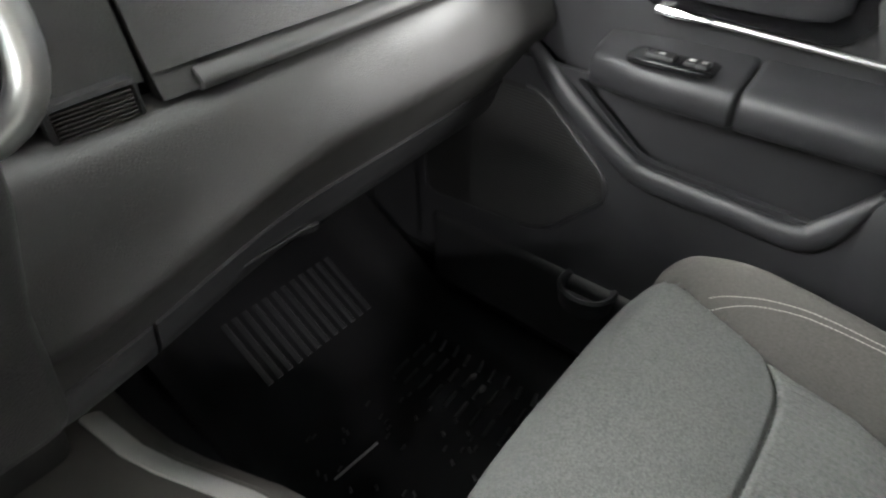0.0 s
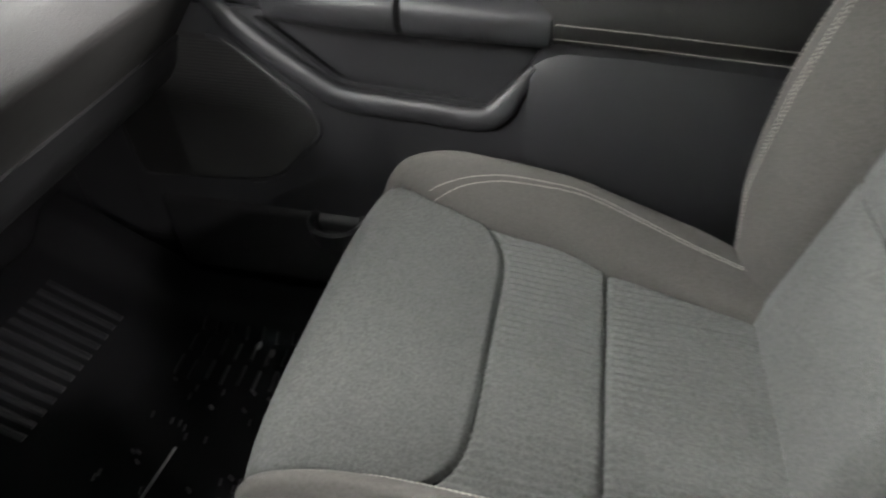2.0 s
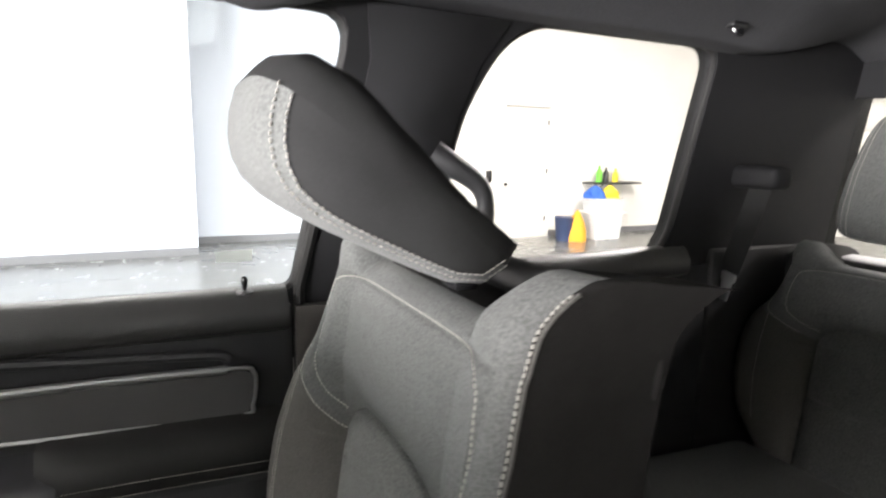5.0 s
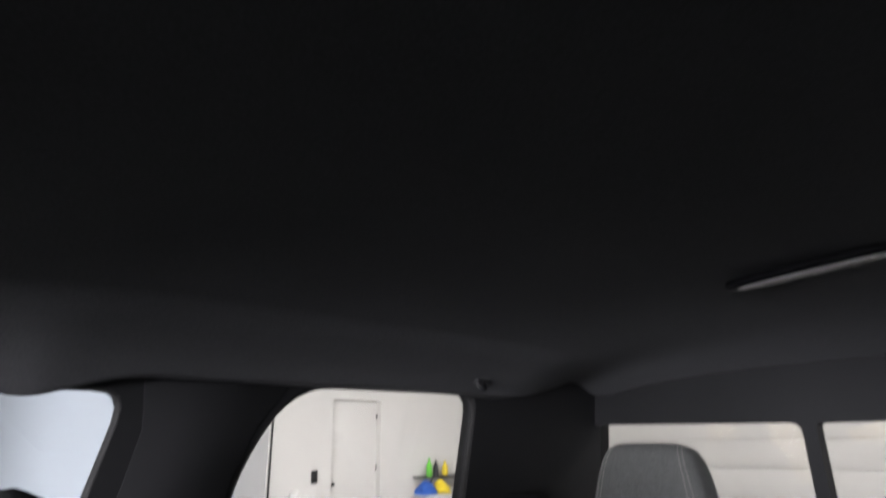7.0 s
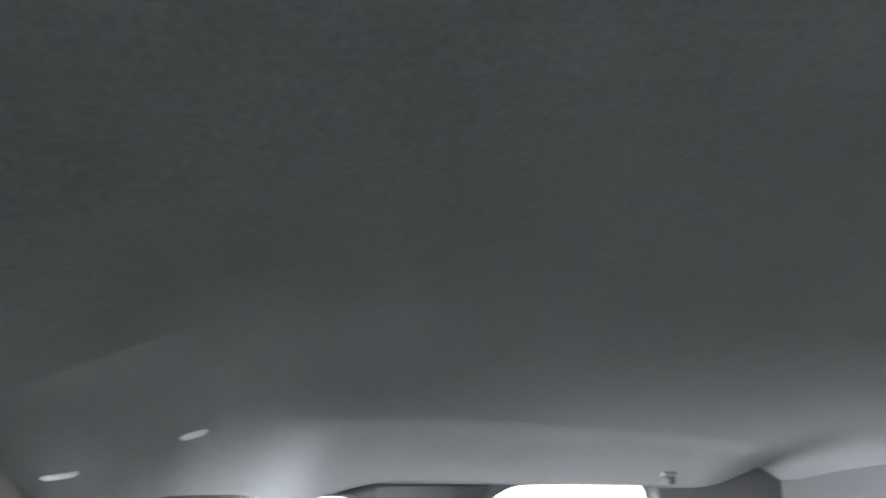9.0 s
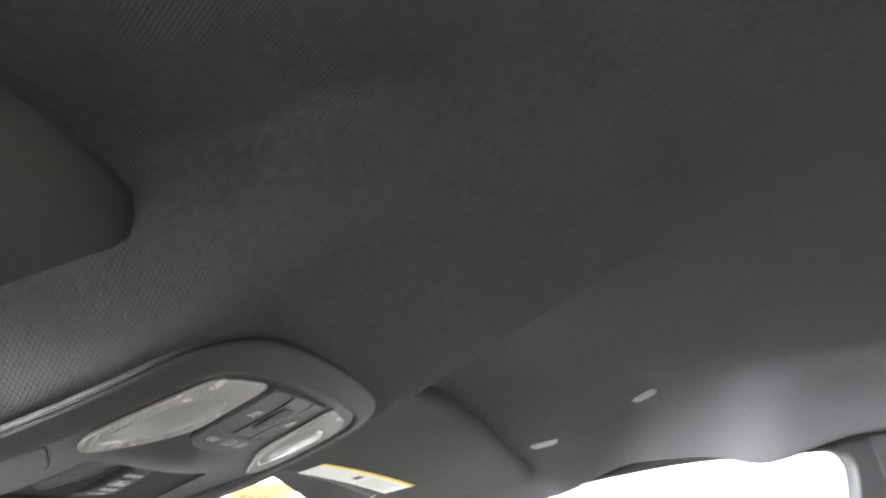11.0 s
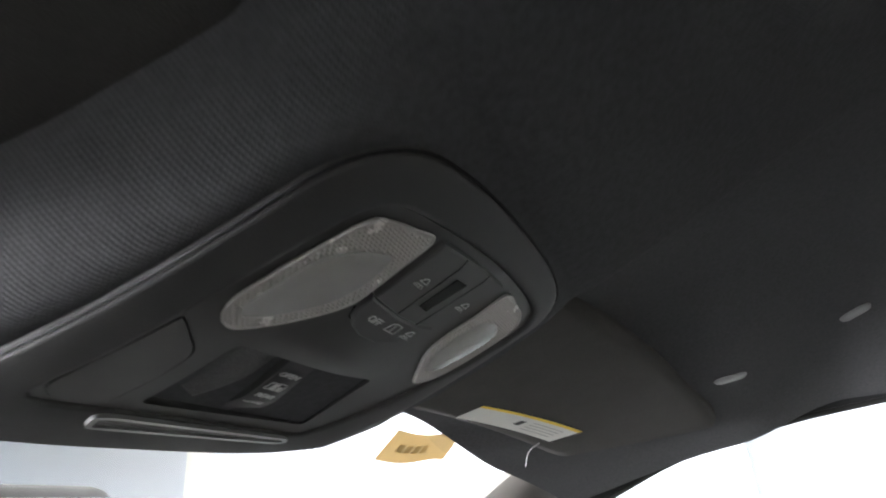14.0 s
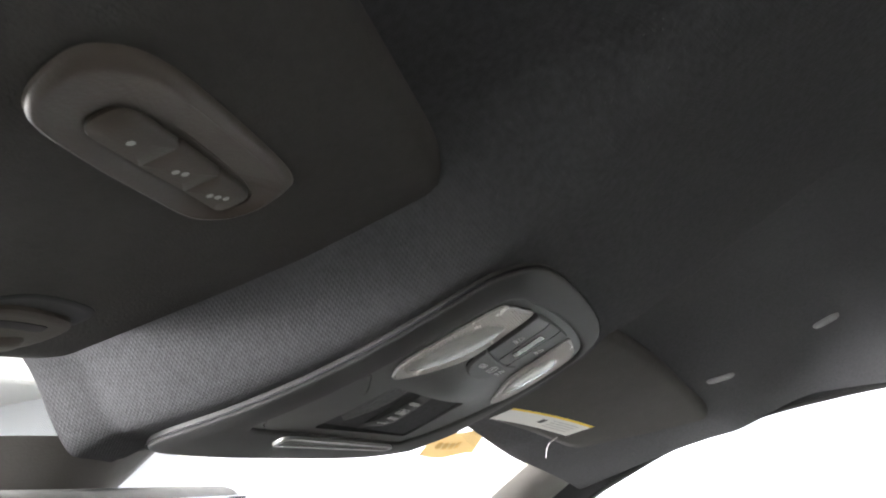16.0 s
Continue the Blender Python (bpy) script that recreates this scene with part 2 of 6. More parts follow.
def stitches(line, up, pitch=0.0055, length=0.0036, r=0.0007, lift=0.0006):
    """A row of thread stitches along a line of places."""
    bm = bmesh.new()
    line = [Vector(p) for p in line]
    acc = 0.0
    for a, b in zip(line, line[1:]):
        d = b - a
        if d.length < 1e-6:
            continue
        dn = d.normalized()
        side = dn.cross(Vector(up)).normalized()
        nn = side.cross(dn).normalized()
        while acc < d.length:
            c = a + dn * acc + nn * lift
            vs = [bm.verts.new(c + dn * (s * length / 2 * k) + side * q[0] * r * w + nn * q[1] * r * w) for s, k, w in ((-1, 1, 0.5), (0, 0, 1.0), (1, 1, 0.5)) for q in ((1, -0.6), (0.6, 0.8), (-0.6, 0.8), (-1, -0.6))]
            for i in (0, 4):
                for j in range(3):
                    bm.faces.new((vs[i + j], vs[i + j + 1], vs[i + j + 5], vs[i + j + 4]))
            acc += pitch
        acc -= d.length
    return bm


def step(a, b, x):
    t = min(1.0, max(0.0, (x - a) / (b - a)))
    return t * t * (3 - 2 * t)


def lerp_table(table, x):
    if x <= table[0][0]:
        return table[0][1]
    for (a, p), (b, q) in zip(table, table[1:]):
        if x <= b:
            return p + (q - p) * (x - a) / (b - a)
    return table[-1][1]


# ---------------------------------------------------------------- cab shell
def block(name, x0, x1, y0, y1, z0, z1, mat, label, category, kind="structure", r=0.0):
    return whole(name, rbox(x0, x1, y0, y1, z0, z1, r), mat, label, category, kind=kind, smooth=0)


def tumble(z):
    """Inner face of the cab side above the belt."""
    return 0.815 - 0.16 * max(0.0, z - 0.93)


def side_place(s, inset=0.0):
    return lambda u, v, w: Vector((s * (tumble(v) + w - inset), u, v))


def split(bm, key):
    """Cuts a mesh into several by a key of each face's centre."""
    out = {}
    for f in bm.faces:
        out.setdefault(key(f.calc_center_median()), []).append(f)
    res = {}
    for k, fs in out.items():
        idx, verts, faces = {}, [], []
        for f in fs:
            row = []
            for v in f.verts:
                if v.index not in idx:
                    idx[v.index] = len(verts)
                    verts.append(v.co.copy())
                row.append(idx[v.index])
            faces.append(row)
        res[k] = faces_bm(verts, faces)
    bm.free()
    return res


def grid_parts(us, vs, place, region):
    """A sheet over two rows of numbers, cut into one mesh for each region."""
    cache = {}
    made = {}
    for j in range(len(vs) - 1):
        for i in range(len(us) - 1):
            k = region((us[i] + us[i + 1]) / 2, (vs[j] + vs[j + 1]) / 2)
            verts, idx, faces = made.setdefault(k, ([], {}, []))
            row = []
            for a, b in ((i, j), (i + 1, j), (i + 1, j + 1), (i, j + 1)):
                if (a, b) not in cache:
                    cache[a, b] = place(us[a], vs[b])
                if (a, b) not in idx:
                    idx[a, b] = len(verts)
                    verts.append(cache[a, b])
                row.append(idx[a, b])
            faces.append(row)
    return {k: faces_bm(v[0], v[2]) for k, v in made.items()}


def thick_up(bm, dz):
    """Gives a sheet a back side, dz above it."""
    g = bmesh.ops.extrude_face_region(bm, geom=bm.faces[:], use_keep_orig=True)
    for v in g["geom"]:
        if isinstance(v, bmesh.types.BMVert):
            v.co.z += dz
    return bm


def span(a, b, n):
    return [a + (b - a) * i / n for i in range(n + 1)]


front_win = rounded([(-0.240, 0.925, 0.02), (-0.332, 1.39, 0.06), (-0.06, 1.386, 0.05), (0.10, 1.368, 0.05), (0.27, 1.330, 0.05), (0.43, 1.262, 0.05), (0.60, 1.14, 0.05), (0.80, 0.955, 0.03), (0.79, 0.935, 0.02)], 0.03)
rear_win = rounded([(-1.135, 0.895, 0.13), (-1.173, 1.412, 0.06), (-0.635, 1.410, 0.13), (-0.527, 1.22, 0.12), (-0.522, 0.895, 0.02)], 0.03, 6)
side_outer = [(-1.79, 0.80), (-1.79, 1.47), (0.25, 1.47), (0.46, 1.33), (0.62, 1.20), (0.96, 0.90), (0.96, 0.80)]
for s, nm in ((1, "wall_right"), (-1, "wall_left")):
    wall = whole(nm, plate(side_outer, [front_win, rear_win], side_place(s), 0.05), TRIM, "black moulded pillar and window trim of the cab side", "pillar trim", kind="structure", smooth=30)
    for hole, nm2, mt in ((front_win, "window_1", GLASS), (rear_win, "window_2", PRIVACY)):
        big = [(p[0], p[1]) for p in hole]
        g = whole(nm2, plate(big, [], side_place(s, -0.03), 0.003), mt, "clear side window glass of the cab door" if mt is GLASS else "lightly tinted rear side window glass", "window", kind="structure", smooth=0)
        g.visible_shadow = False
        ring = [Vector((s * (tumble(p[1]) + 0.012), p[0], p[1])) for p in hole]
        part("window_seal", tube(ring + [ring[0]], 0.008, 6), VINYL, g, "black rubber window seal", 60)
block("floor", -0.88, 0.88, -1.87, 1.15, -0.05, 0.0, CARPET, "black carpeted cab floor", "floor")
block("wall_firewall", -0.88, 0.88, 1.12, 1.18, -0.05, 0.92, CARPET, "black carpeted firewall", "wall")
block("trim_sill", 0.80, 0.90, -1.79, 1.1, -0.04, 0.10, PLASTIC, "black door sill trim", "sill", r=0.015)
back_hole = [rounded([(0.150, 0.88), (0.150, 1.318), (0.772, 1.330), (0.825, 0.99), (0.78, 0.88)], 0.03), rounded([(-0.115, 0.88), (-0.115, 1.316), (0.118, 1.316), (0.118, 0.88)], 0.012),
             rounded([(-0.78, 0.88), (-0.825, 0.99), (-0.772, 1.330), (-0.150, 1.318), (-0.150, 0.88)], 0.03)]
back_at = lambda u, v, w: Vector((u, -1.71 - w, v))
whole("wall_back", plate([(-0.90, -0.05), (-0.90, 1.6), (0.90, 1.6), (0.90, -0.05)], back_hole, back_at, 0.05), TRIM, "black rear cab trim round the sliding back window", "rear wall", kind="structure", smooth=0)
for h in back_hole:
    g = whole("window_3", plate(h, [], lambda u, v, w: Vector((u, -1.745 - w, v)), 0.003), PRIVACY, "pane of the sliding back window", "window", kind="structure", smooth=0)
    g.visible_shadow = False


REAR = Matrix.Translation((0, -0.09, 0))
# ---------------------------------------------------------------- headliner
ROOF = [(-1.79, 1.435), (-1.67, 1.475), (-1.54, 1.520), (-1.34, 1.548), (-1.09, 1.562), (-0.3, 1.565), (-0.05, 1.550), (0.14, 1.512), (0.30, 1.468), (0.42, 1.434), (0.52, 1.408), (0.60, 1.388), (0.70, 1.365)]


def base_roof(y):
    return sum(lerp_table(ROOF, y + d) for d in (-0.06, -0.03, 0, 0.03, 0.06)) / 5


def header(x):
    """Where the headliner ends above the windscreen."""
    return 0.575 - 0.10 * (abs(x) / 0.62) ** 2 + 0.012 * (1 - step(0.06, 0.11, abs(x + 0.15)))


def side_roof(x, y):
    """The headliner without its console hump."""
    return base_roof(y) - 0.106 * (min(abs(x), 0.674 + 0.05 * step(-0.35, -0.15, y)) / 0.615) ** 3 * (1 - 0.3 * step(-0.2, 0.3, y)) * (1 - 0.7 * step(-1.29, -1.64, y)) - 0.035 * step(0.34, 0.56, abs(x)) * step(0.02, 0.18, y)


def face_z(u, v):
    """Sag of the overhead console's face, in its own frame."""
    return -0.0091 - 0.0333 * u - 0.1145 * v + 0.80 * v * v


HUMP_FRONT = [(-0.128, 0.61), (-0.113, 0.557), (-0.06, 0.552), (-0.01, 0.538), (0.05, 0.519), (0.083, 0.496), (0.10, 0.47)]


def hump_z(x, y):
    """Moulded fabric hump that carries the overhead console."""
    back = 0.300
    d = back - y
    yy = max(y, back)
    v = (yy - 0.34) / 0.955
    z = 1.391 - 0.31 * (yy - 0.34) - 0.06 * x + face_z(max(-0.13, min(0.10, x)), max(-0.045, min(0.22, v))) + 0.0012
    z += 0.62 * (0 if d < -0.03 else (d + 0.03) ** 2 / 0.12 if d < 0.03 else d)
    edge = (0.080 + 0.30 * d) if d > 0 else (0.080 + 0.07 * min(-d, 0.15))
    if x > edge:
        z += 2.6 * (x - edge)
    out = -(0.133 + 0.014 * step(0.36, 0.58, y)) - x
    if out > 0:
        z += 1.9 * out * out / (out + 0.022)
    z += 2.6 * max(0.0, y - lerp_table(HUMP_FRONT, x))
    return z


def roof(x, y):
    a, b = side_roof(x, y), hump_z(x, y) if -0.02 < y else 9.0
    soft = 0.012 if x > 0 else 0.030
    h = max(0.0, soft - abs(a - b)) / soft
    z = min(a, b) - h * h * soft / 4
    ax = abs(x - 0.010)
    z -= 0.020 * step(0.497, 0.522, ax) * step(-0.08, -0.2, y) * step(-1.39, -1.19, y)
    return z


def roof_place(x, t):
    y = -1.79 * (1 - t / 0.4) if t < 0.4 else header(x) * (t - 0.4) / 0.6
    return Vector((x, y, roof(x, y)))


whole("ceiling", thick_up(grid_parts(span(-0.74, -0.24, 56)[:-1] + span(-0.24, 0.24, 150)[:-1] + span(0.24, 0.74, 56), span(0, 0.4, 90)[:-1] + span(0.4, 1, 150), roof_place, lambda a, b: 0)[0], 0.012), KNIT, "black knitted fabric headliner with a moulded console hump", "headliner", kind="structure", smooth=60)
roof_skin = whole("ceiling_roof", rbox(-0.95, 0.95, -1.98, 0.62, 1.62, 1.66, 0.01), DARK, "painted steel roof skin", "roof", kind="structure")

# windscreen, its header and pillars
def screen_at(u, v, w):
    """u across, v from 0 at the header to 1 at the cowl."""
    return Vector((u, header(min(abs(u), 0.66)) + 0.004 + 0.86 * v * (1 + 0.05 * (1 - (u / 0.7) ** 2)), 1.392 - 0.055 * (abs(u) / 0.62) ** 3 - 0.50 * v + w))


wsc = whole("window_4", grid_parts(span(-0.76, 0.76, 24), span(-0.04, 1, 12), lambda u, v: screen_at(u * (1 + 0.12 * v), v, 0.012), lambda a, b: 0)[0], GLASS, "clear curved windscreen", "windscreen", kind="structure")
wsc.visible_shadow = False
PILLAR = material("pillar_trim_plastic", (0.105, 0.098, 0.090), 0.55, vary=0.08, scale=50, bump=0.3, bump_scale=700)
for s, nm in ((1, "trim_pillar_right"), (-1, "trim_pillar_left")):
    rings = []
    for t in span(0, 1, 14):
        c = Vector((s * (0.690 + 0.09 * t), 0.44 + 0.75 * t, 1.335 - 0.46 * t))
        wd, dp = 0.050 + 0.02 * t, 0.030
        rings.append([c + Vector((s * math.cos(a) * wd, -0.3 * s * 0 + math.cos(a) * -0.045, math.sin(a) * dp)) for a in (2 * math.pi * k / 14 for k in range(14))])
    whole(nm, loft(rings), PILLAR, "dark plastic windscreen pillar trim", "pillar trim", kind="structure")
# dotted black border of the windscreen
frit = None
for k in range(46):
    for r in range(7):
        u = -0.50 + 0.0065 * k
        frit_c = screen_at(u, 0.012 + 0.012 * r, 0.008)
        rad = 0.0022 - 0.00022 * r
        frit = join(frit, faces_bm([frit_c + Vector((rad * math.cos(a), rad * 0.85 * math.sin(a), -rad * 0.5 * math.sin(a))) for a in (math.pi * q / 3 for q in range(6))], [range(6)]))
part("dot_border", frit, GLOSS, wsc, "black dotted print along the glass edge")["kind"] = "stuff"


# ---------------------------------------------------------------- overhead console
CM = Matrix.Translation((0, 0.34, 1.391)) @ Matrix(((1, 0, 0, 0), (0, 0.955, 0.296, 0), (-0.06, -0.296, 0.955, 0), (0, 0, 0, 1)))
con = thing("overhead_console", "dark plastic overhead console with two map lamps and switches", "console", CM)


def around(pts, n=120):
    """A closed smooth line through points, taken at even angles round its middle."""
    p = [Vector((a, b)) for a, b in pts]
    line = []
    for i in range(len(p)):
        q = [p[(i + k) % len(p)] for k in (-1, 0, 1, 2)]
        for k in range(8):
            t = k / 8
            line.append(0.5 * (2 * q[1] + (q[2] - q[0]) * t + (2 * q[0] - 5 * q[1] + 4 * q[2] - q[3]) * t * t + (3 * q[1] - q[0] - 3 * q[2] + q[3]) * t ** 3))
    if not n:
        return line
    c = Vector((-0.022, 0.075))
    polar = sorted((math.atan2(q.y - c.y, q.x - c.x), (q - c).length) for q in line)
    polar = [(polar[-1][0] - 2 * math.pi, polar[-1][1])] + polar + [(polar[0][0] + 2 * math.pi, polar[0][1])]
    out = []
    for k in range(n):
        a = -math.pi + 2 * math.pi * (k + 0.5) / n
        r = lerp_table(polar, a)
        out.append(c + Vector((math.cos(a), math.sin(a))) * r)
    return out


def inset(loop, d):
    """The closed line moved inwards by d."""
    n = len(loop)
    turn = sum(loop[i - 1][0] * loop[i][1] - loop[i][0] * loop[i - 1][1] for i in range(n))
    out = []
    for i in range(n):
        t = Vector(loop[(i + 1) % n][:2]) - Vector(loop[i - 1][:2])
        t.normalize()
        nrm = Vector((-t.y, t.x)) * (1 if turn > 0 else -1)
        out.append(Vector(loop[i][:2]) + nrm * d)
    return out


def lay(loop, w):
    """A line on the console's sagging face, w above it."""
    return [Vector((p[0], p[1], face_z(p[0], p[1]) + w)) for p in loop]


def flip(w0):
    return lambda u, v, w: Vector((u, v, face_z(u, v) + w0 - w))


def grown(loop, c, k):
    return [Vector((c[0] + (p[0] - c[0]) * k, c[1] + (p[1] - c[1]) * k)) for p in loop]


edge = around([(-0.1305, 0.02), (-0.132, 0.08), (-0.133, 0.15), (-0.130, 0.205), (-0.110, 0.230), (-0.06, 0.226), (-0.01, 0.212), (0.05, 0.192), (0.083, 0.168), (0.094, 0.135), (0.088, 0.095), (0.080, 0.05), (0.076, 0.005), (0.074, -0.018), (0.060, -0.034), (0.035, -0.040), (0.0, -0.0405), (-0.045, -0.038), (-0.08, -0.0335), (-0.107, -0.026), (-0.122, -0.012), (-0.1285, 0.003)])
rim_line = around([(-0.1118, 0.06), (-0.1118, 0.13), (-0.111, 0.155), (-0.104, 0.164), (-0.075, 0.1600), (-0.02, 0.1525), (0.0386, 0.1450), (0.0500, 0.135), (0.0556, 0.088), (0.0582, 0.054), (0.0600, 0.019), (0.0614, -0.005), (0.056, -0.016), (0.0466, -0.0212), (0.032, -0.023), (0.008, -0.0234), (-0.0165, -0.0224), (-0.045, -0.019), (-0.066, -0.0154), (-0.0835, -0.012), (-0.095, -0.0085), (-0.103, -0.003), (-0.107, 0.005), (-0.1095, 0.02)])
shell = loft([lay(edge, 0.012), lay(edge, 0.0010), lay(inset(edge, 0.0005), 0.0), lay(inset(edge, 0.002), -0.0006), lay(inset(edge, 0.006), -0.0015), lay(inset(edge, 0.011), -0.0024), lay(inset(rim_line, -0.003), -0.0030), lay(inset(rim_line, -0.0006), -0.0026), lay(inset(rim_line, 0.0), -0.0018), lay(inset(rim_line, 0.0004), 0.0012), lay(inset(rim_line, 0.0025), 0.0015)], cap=False)
SHELL = material("console_shell_plastic", (0.052, 0.051, 0.051), 0.62, vary=0.08, scale=30, bump=0.15, bump_scale=900, spec=0.25)
part("shell", shell, SHELL, con, "", 50)
# thin dark tube stands in for the shaded gap between shell and fabric
part("gap_shade", tube(lay([*inset(edge, -0.0006), inset(edge, -0.0006)[0]], 0.0016), 0.0008, 6), TRIM, con, "black line for the shaded gap round the console")
lens_loops = [around([(-0.0665, -0.0087), (-0.079, -0.0066), (-0.0890, -0.0036), (-0.0990, 0.0022), (-0.1028, 0.0168), (-0.1050, 0.0415), (-0.1045, 0.0624), (-0.0985, 0.0730), (-0.0890, 0.0762), (-0.0779, 0.0662), (-0.0689, 0.0539), (-0.0630, 0.0434), (-0.0606, 0.0351), (-0.0615, 0.0249), (-0.0637, 0.0093)], 0),
              around([(0.0125, -0.0160), (0.0300, -0.0160), (0.0435, -0.0140), (0.0531, -0.0051), (0.0555, 0.0215), (0.0550, 0.0458), (0.0500, 0.0585), (0.0440, 0.0600), (0.0320, 0.0510), (0.0195, 0.0394), (0.0139, 0.0244), (0.0130, 0.0040)], 0)]
eye_loops = [around([(-0.0985, 0.0610), (-0.0990, 0.0527), (-0.0995, 0.0414), (-0.0985, 0.0311), (-0.0955, 0.0229), (-0.0900, 0.0165), (-0.0818, 0.0118), (-0.0735, 0.0092), (-0.0712, 0.0130), (-0.0690, 0.0209), (-0.0690, 0.0306), (-0.0712, 0.0413), (-0.0780, 0.0527), (-0.0861, 0.0630), (-0.0930, 0.0672)], 0),
             around([(0.0400, 0.0480), (0.0310, 0.0430), (0.0250, 0.0356), (0.0205, 0.0205), (0.0215, 0.0098), (0.0250, 0.0035), (0.0336, 0.0010), (0.0432, 0.0040), (0.0473, 0.0151), (0.0465, 0.0315), (0.0445, 0.0430)], 0)]
swin_hole = rounded([(-0.0752, 0.0842), (-0.0657, 0.1481), (0.0357, 0.1319), (0.0157, 0.0716)], 0.004, 3)
lid_line = rounded([(-0.1095, 0.0800, 0.004), (-0.1018, 0.0850, 0.004), (-0.0836, 0.0985, 0.008), (-0.0800, 0.1200, 0.002), (-0.0768, 0.1565, 0.003), (-0.1000, 0.1605, 0.006), (-0.1100, 0.1500, 0.008)], 0.004, 4)


def nose(u, v):
    """Swelling of the face between the button pad and the switch hollow."""
    return -0.0055 * math.exp(-((u + 0.030) / 0.042) ** 2 - ((v - 0.064) / 0.017) ** 2)


face = plate([(p[0], p[1]) for p in inset(rim_line, 0.0010)], [[(p[0], p[1]) for p in h] for h in lens_loops + [swin_hole, lid_line]], lambda u, v, w: Vector((u, v, face_z(u, v) - 0.0008 + nose(u, v) + w)), 0.002, 0.007)
part("face_panel", face, SMOOTH, con, "", 35)
part("backing", plate([(p[0], p[1]) for p in inset(edge, 0.003)], [], lambda u, v, w: Vector((u, v, 0.016 + w)), 0.003), PLASTIC, con, "", 0)
LENS = material("lamp_lens", (0.62, 0.59, 0.57), 0.25, vary=0.06, scale=80, coat=0.4)
LENS.node_tree.nodes["Principled BSDF"].inputs["Transmission Weight"].default_value = 0.35
LENSW = material("lens_centre", (0.80, 0.79, 0.77), 0.10, vary=0.05, scale=30)
LENSW.node_tree.nodes["Principled BSDF"].inputs["Transmission Weight"].default_value = 0.6
ROCK = material("rocker_plastic", (0.016, 0.016, 0.017), 0.5, vary=0.1, scale=60)
REFL = material("lamp_reflector", (0.55, 0.53, 0.50), 0.3, metal=0.6, vary=0.2, scale=30)
AMBER = material("bulb_glass", (0.75, 0.45, 0.25), 0.2, vary=0.1)


def inside(loop, x, y):
    c = False
    for i in range(len(loop)):
        a, b = loop[i], loop[i - 1]
        if (a[1] > y) != (b[1] > y) and x < (b[0] - a[0]) * (y - a[1]) / (b[1] - a[1]) + a[0]:
            c = not c
    return c


for lp, inner, s in zip(lens_loops, eye_loops, (-1, 1)):
    c = (-0.084, 0.034) if s < 0 else (0.036, 0.020)
    ring = inset(lp, 0.0007)
    lens = part("lamp_lens", plate(ring, [inner], flip(-0.0006), 0.0016), LENS, con, "clear prismatic map lamp lens", 30)
    win = loft([lay(inner, -0.0020), lay(grown(inner, c, 0.95), -0.0030), lay(grown(inner, c, 0.7), -0.0034), lay(grown(inner, c, 0.3), -0.0036)])
    part("window", win, LENSW, lens, "smooth clear lens centre")
    part("rim", tube(lay(ring + ring[:1], -0.0020), 0.0009, 6), LENS, lens)
    bowl = loft([lay(grown(inner, c, k), z) for k, z in ((1.05, 0.001), (0.9, 0.006), (0.6, 0.010), (0.2, 0.0115))])
    part("reflector", bowl, REFL, con, "silvered lamp reflector")
    part("bulb", moved(tube([(-0.008, 0, 0), (0.008, 0, 0)], 0.004, 8), Matrix.Translation((c[0], c[1], face_z(*c) + 0.005)) @ Matrix.Rotation(radians(70), 4, "Z")), AMBER, con, "amber capped bulb")
    dots = []
    outer_limit, inner_limit = inset(lp, 0.0020), inset(inner, -0.0012)
    for i in range(40):
        for j in range(80):
            x, y = c[0] - 0.05 + 0.0030 * i + 0.0015 * (j % 2), -0.02 + 0.00145 * j
            if inside(outer_limit, x, y) and not inside(inner_limit, x, y):
                dots.append((x, y))
    vv, ff = [], []
    for x, y in dots:
        b, z = len(vv), face_z(x, y)
        vv += [(x - 0.0012, y, z - 0.0021), (x, y - 0.0012, z - 0.0021), (x + 0.0012, y, z - 0.0021), (x, y + 0.0012, z - 0.0021), (x, y, z - 0.0036)]
        ff += [(b + k, b + (k + 1) % 4, b + 4) for k in range(4)]
    tagged(part("prism_pattern", faces_bm(vv, ff), LENS, lens, "raised prism pattern", 0), kind="stuff")


def text_bm(words, size, m, depth=0.0002):
    cu = bpy.data.curves.new("words", "FONT")
    cu.body, cu.size, cu.extrude, cu.align_x, cu.align_y = words, size, depth, "CENTER", "CENTER"
    cu.resolution_u = 2
    ob = bpy.data.objects.new("words", cu)
    me = bpy.data.meshes.new_from_object(ob)
    bm = bmesh.new()
    bm.from_mesh(me)
    bpy.data.objects.remove(ob)
    bpy.data.meshes.remove(me)
    bpy.data.curves.remove(cu)
    bm.transform(m)
    return bm


def below(u, v, w, turn=0):
    """Pose for writing on the underside: reads towards +x, its top towards the rear."""
    slope = Matrix.Rotation(math.atan(-0.1145 + 1.6 * v), 4, "X")
    return Matrix.Translation((u, v, face_z(u, v) + w)) @ slope @ Matrix.Rotation(math.pi, 4, "X") @ Matrix.Rotation(radians(turn), 4, "Z")


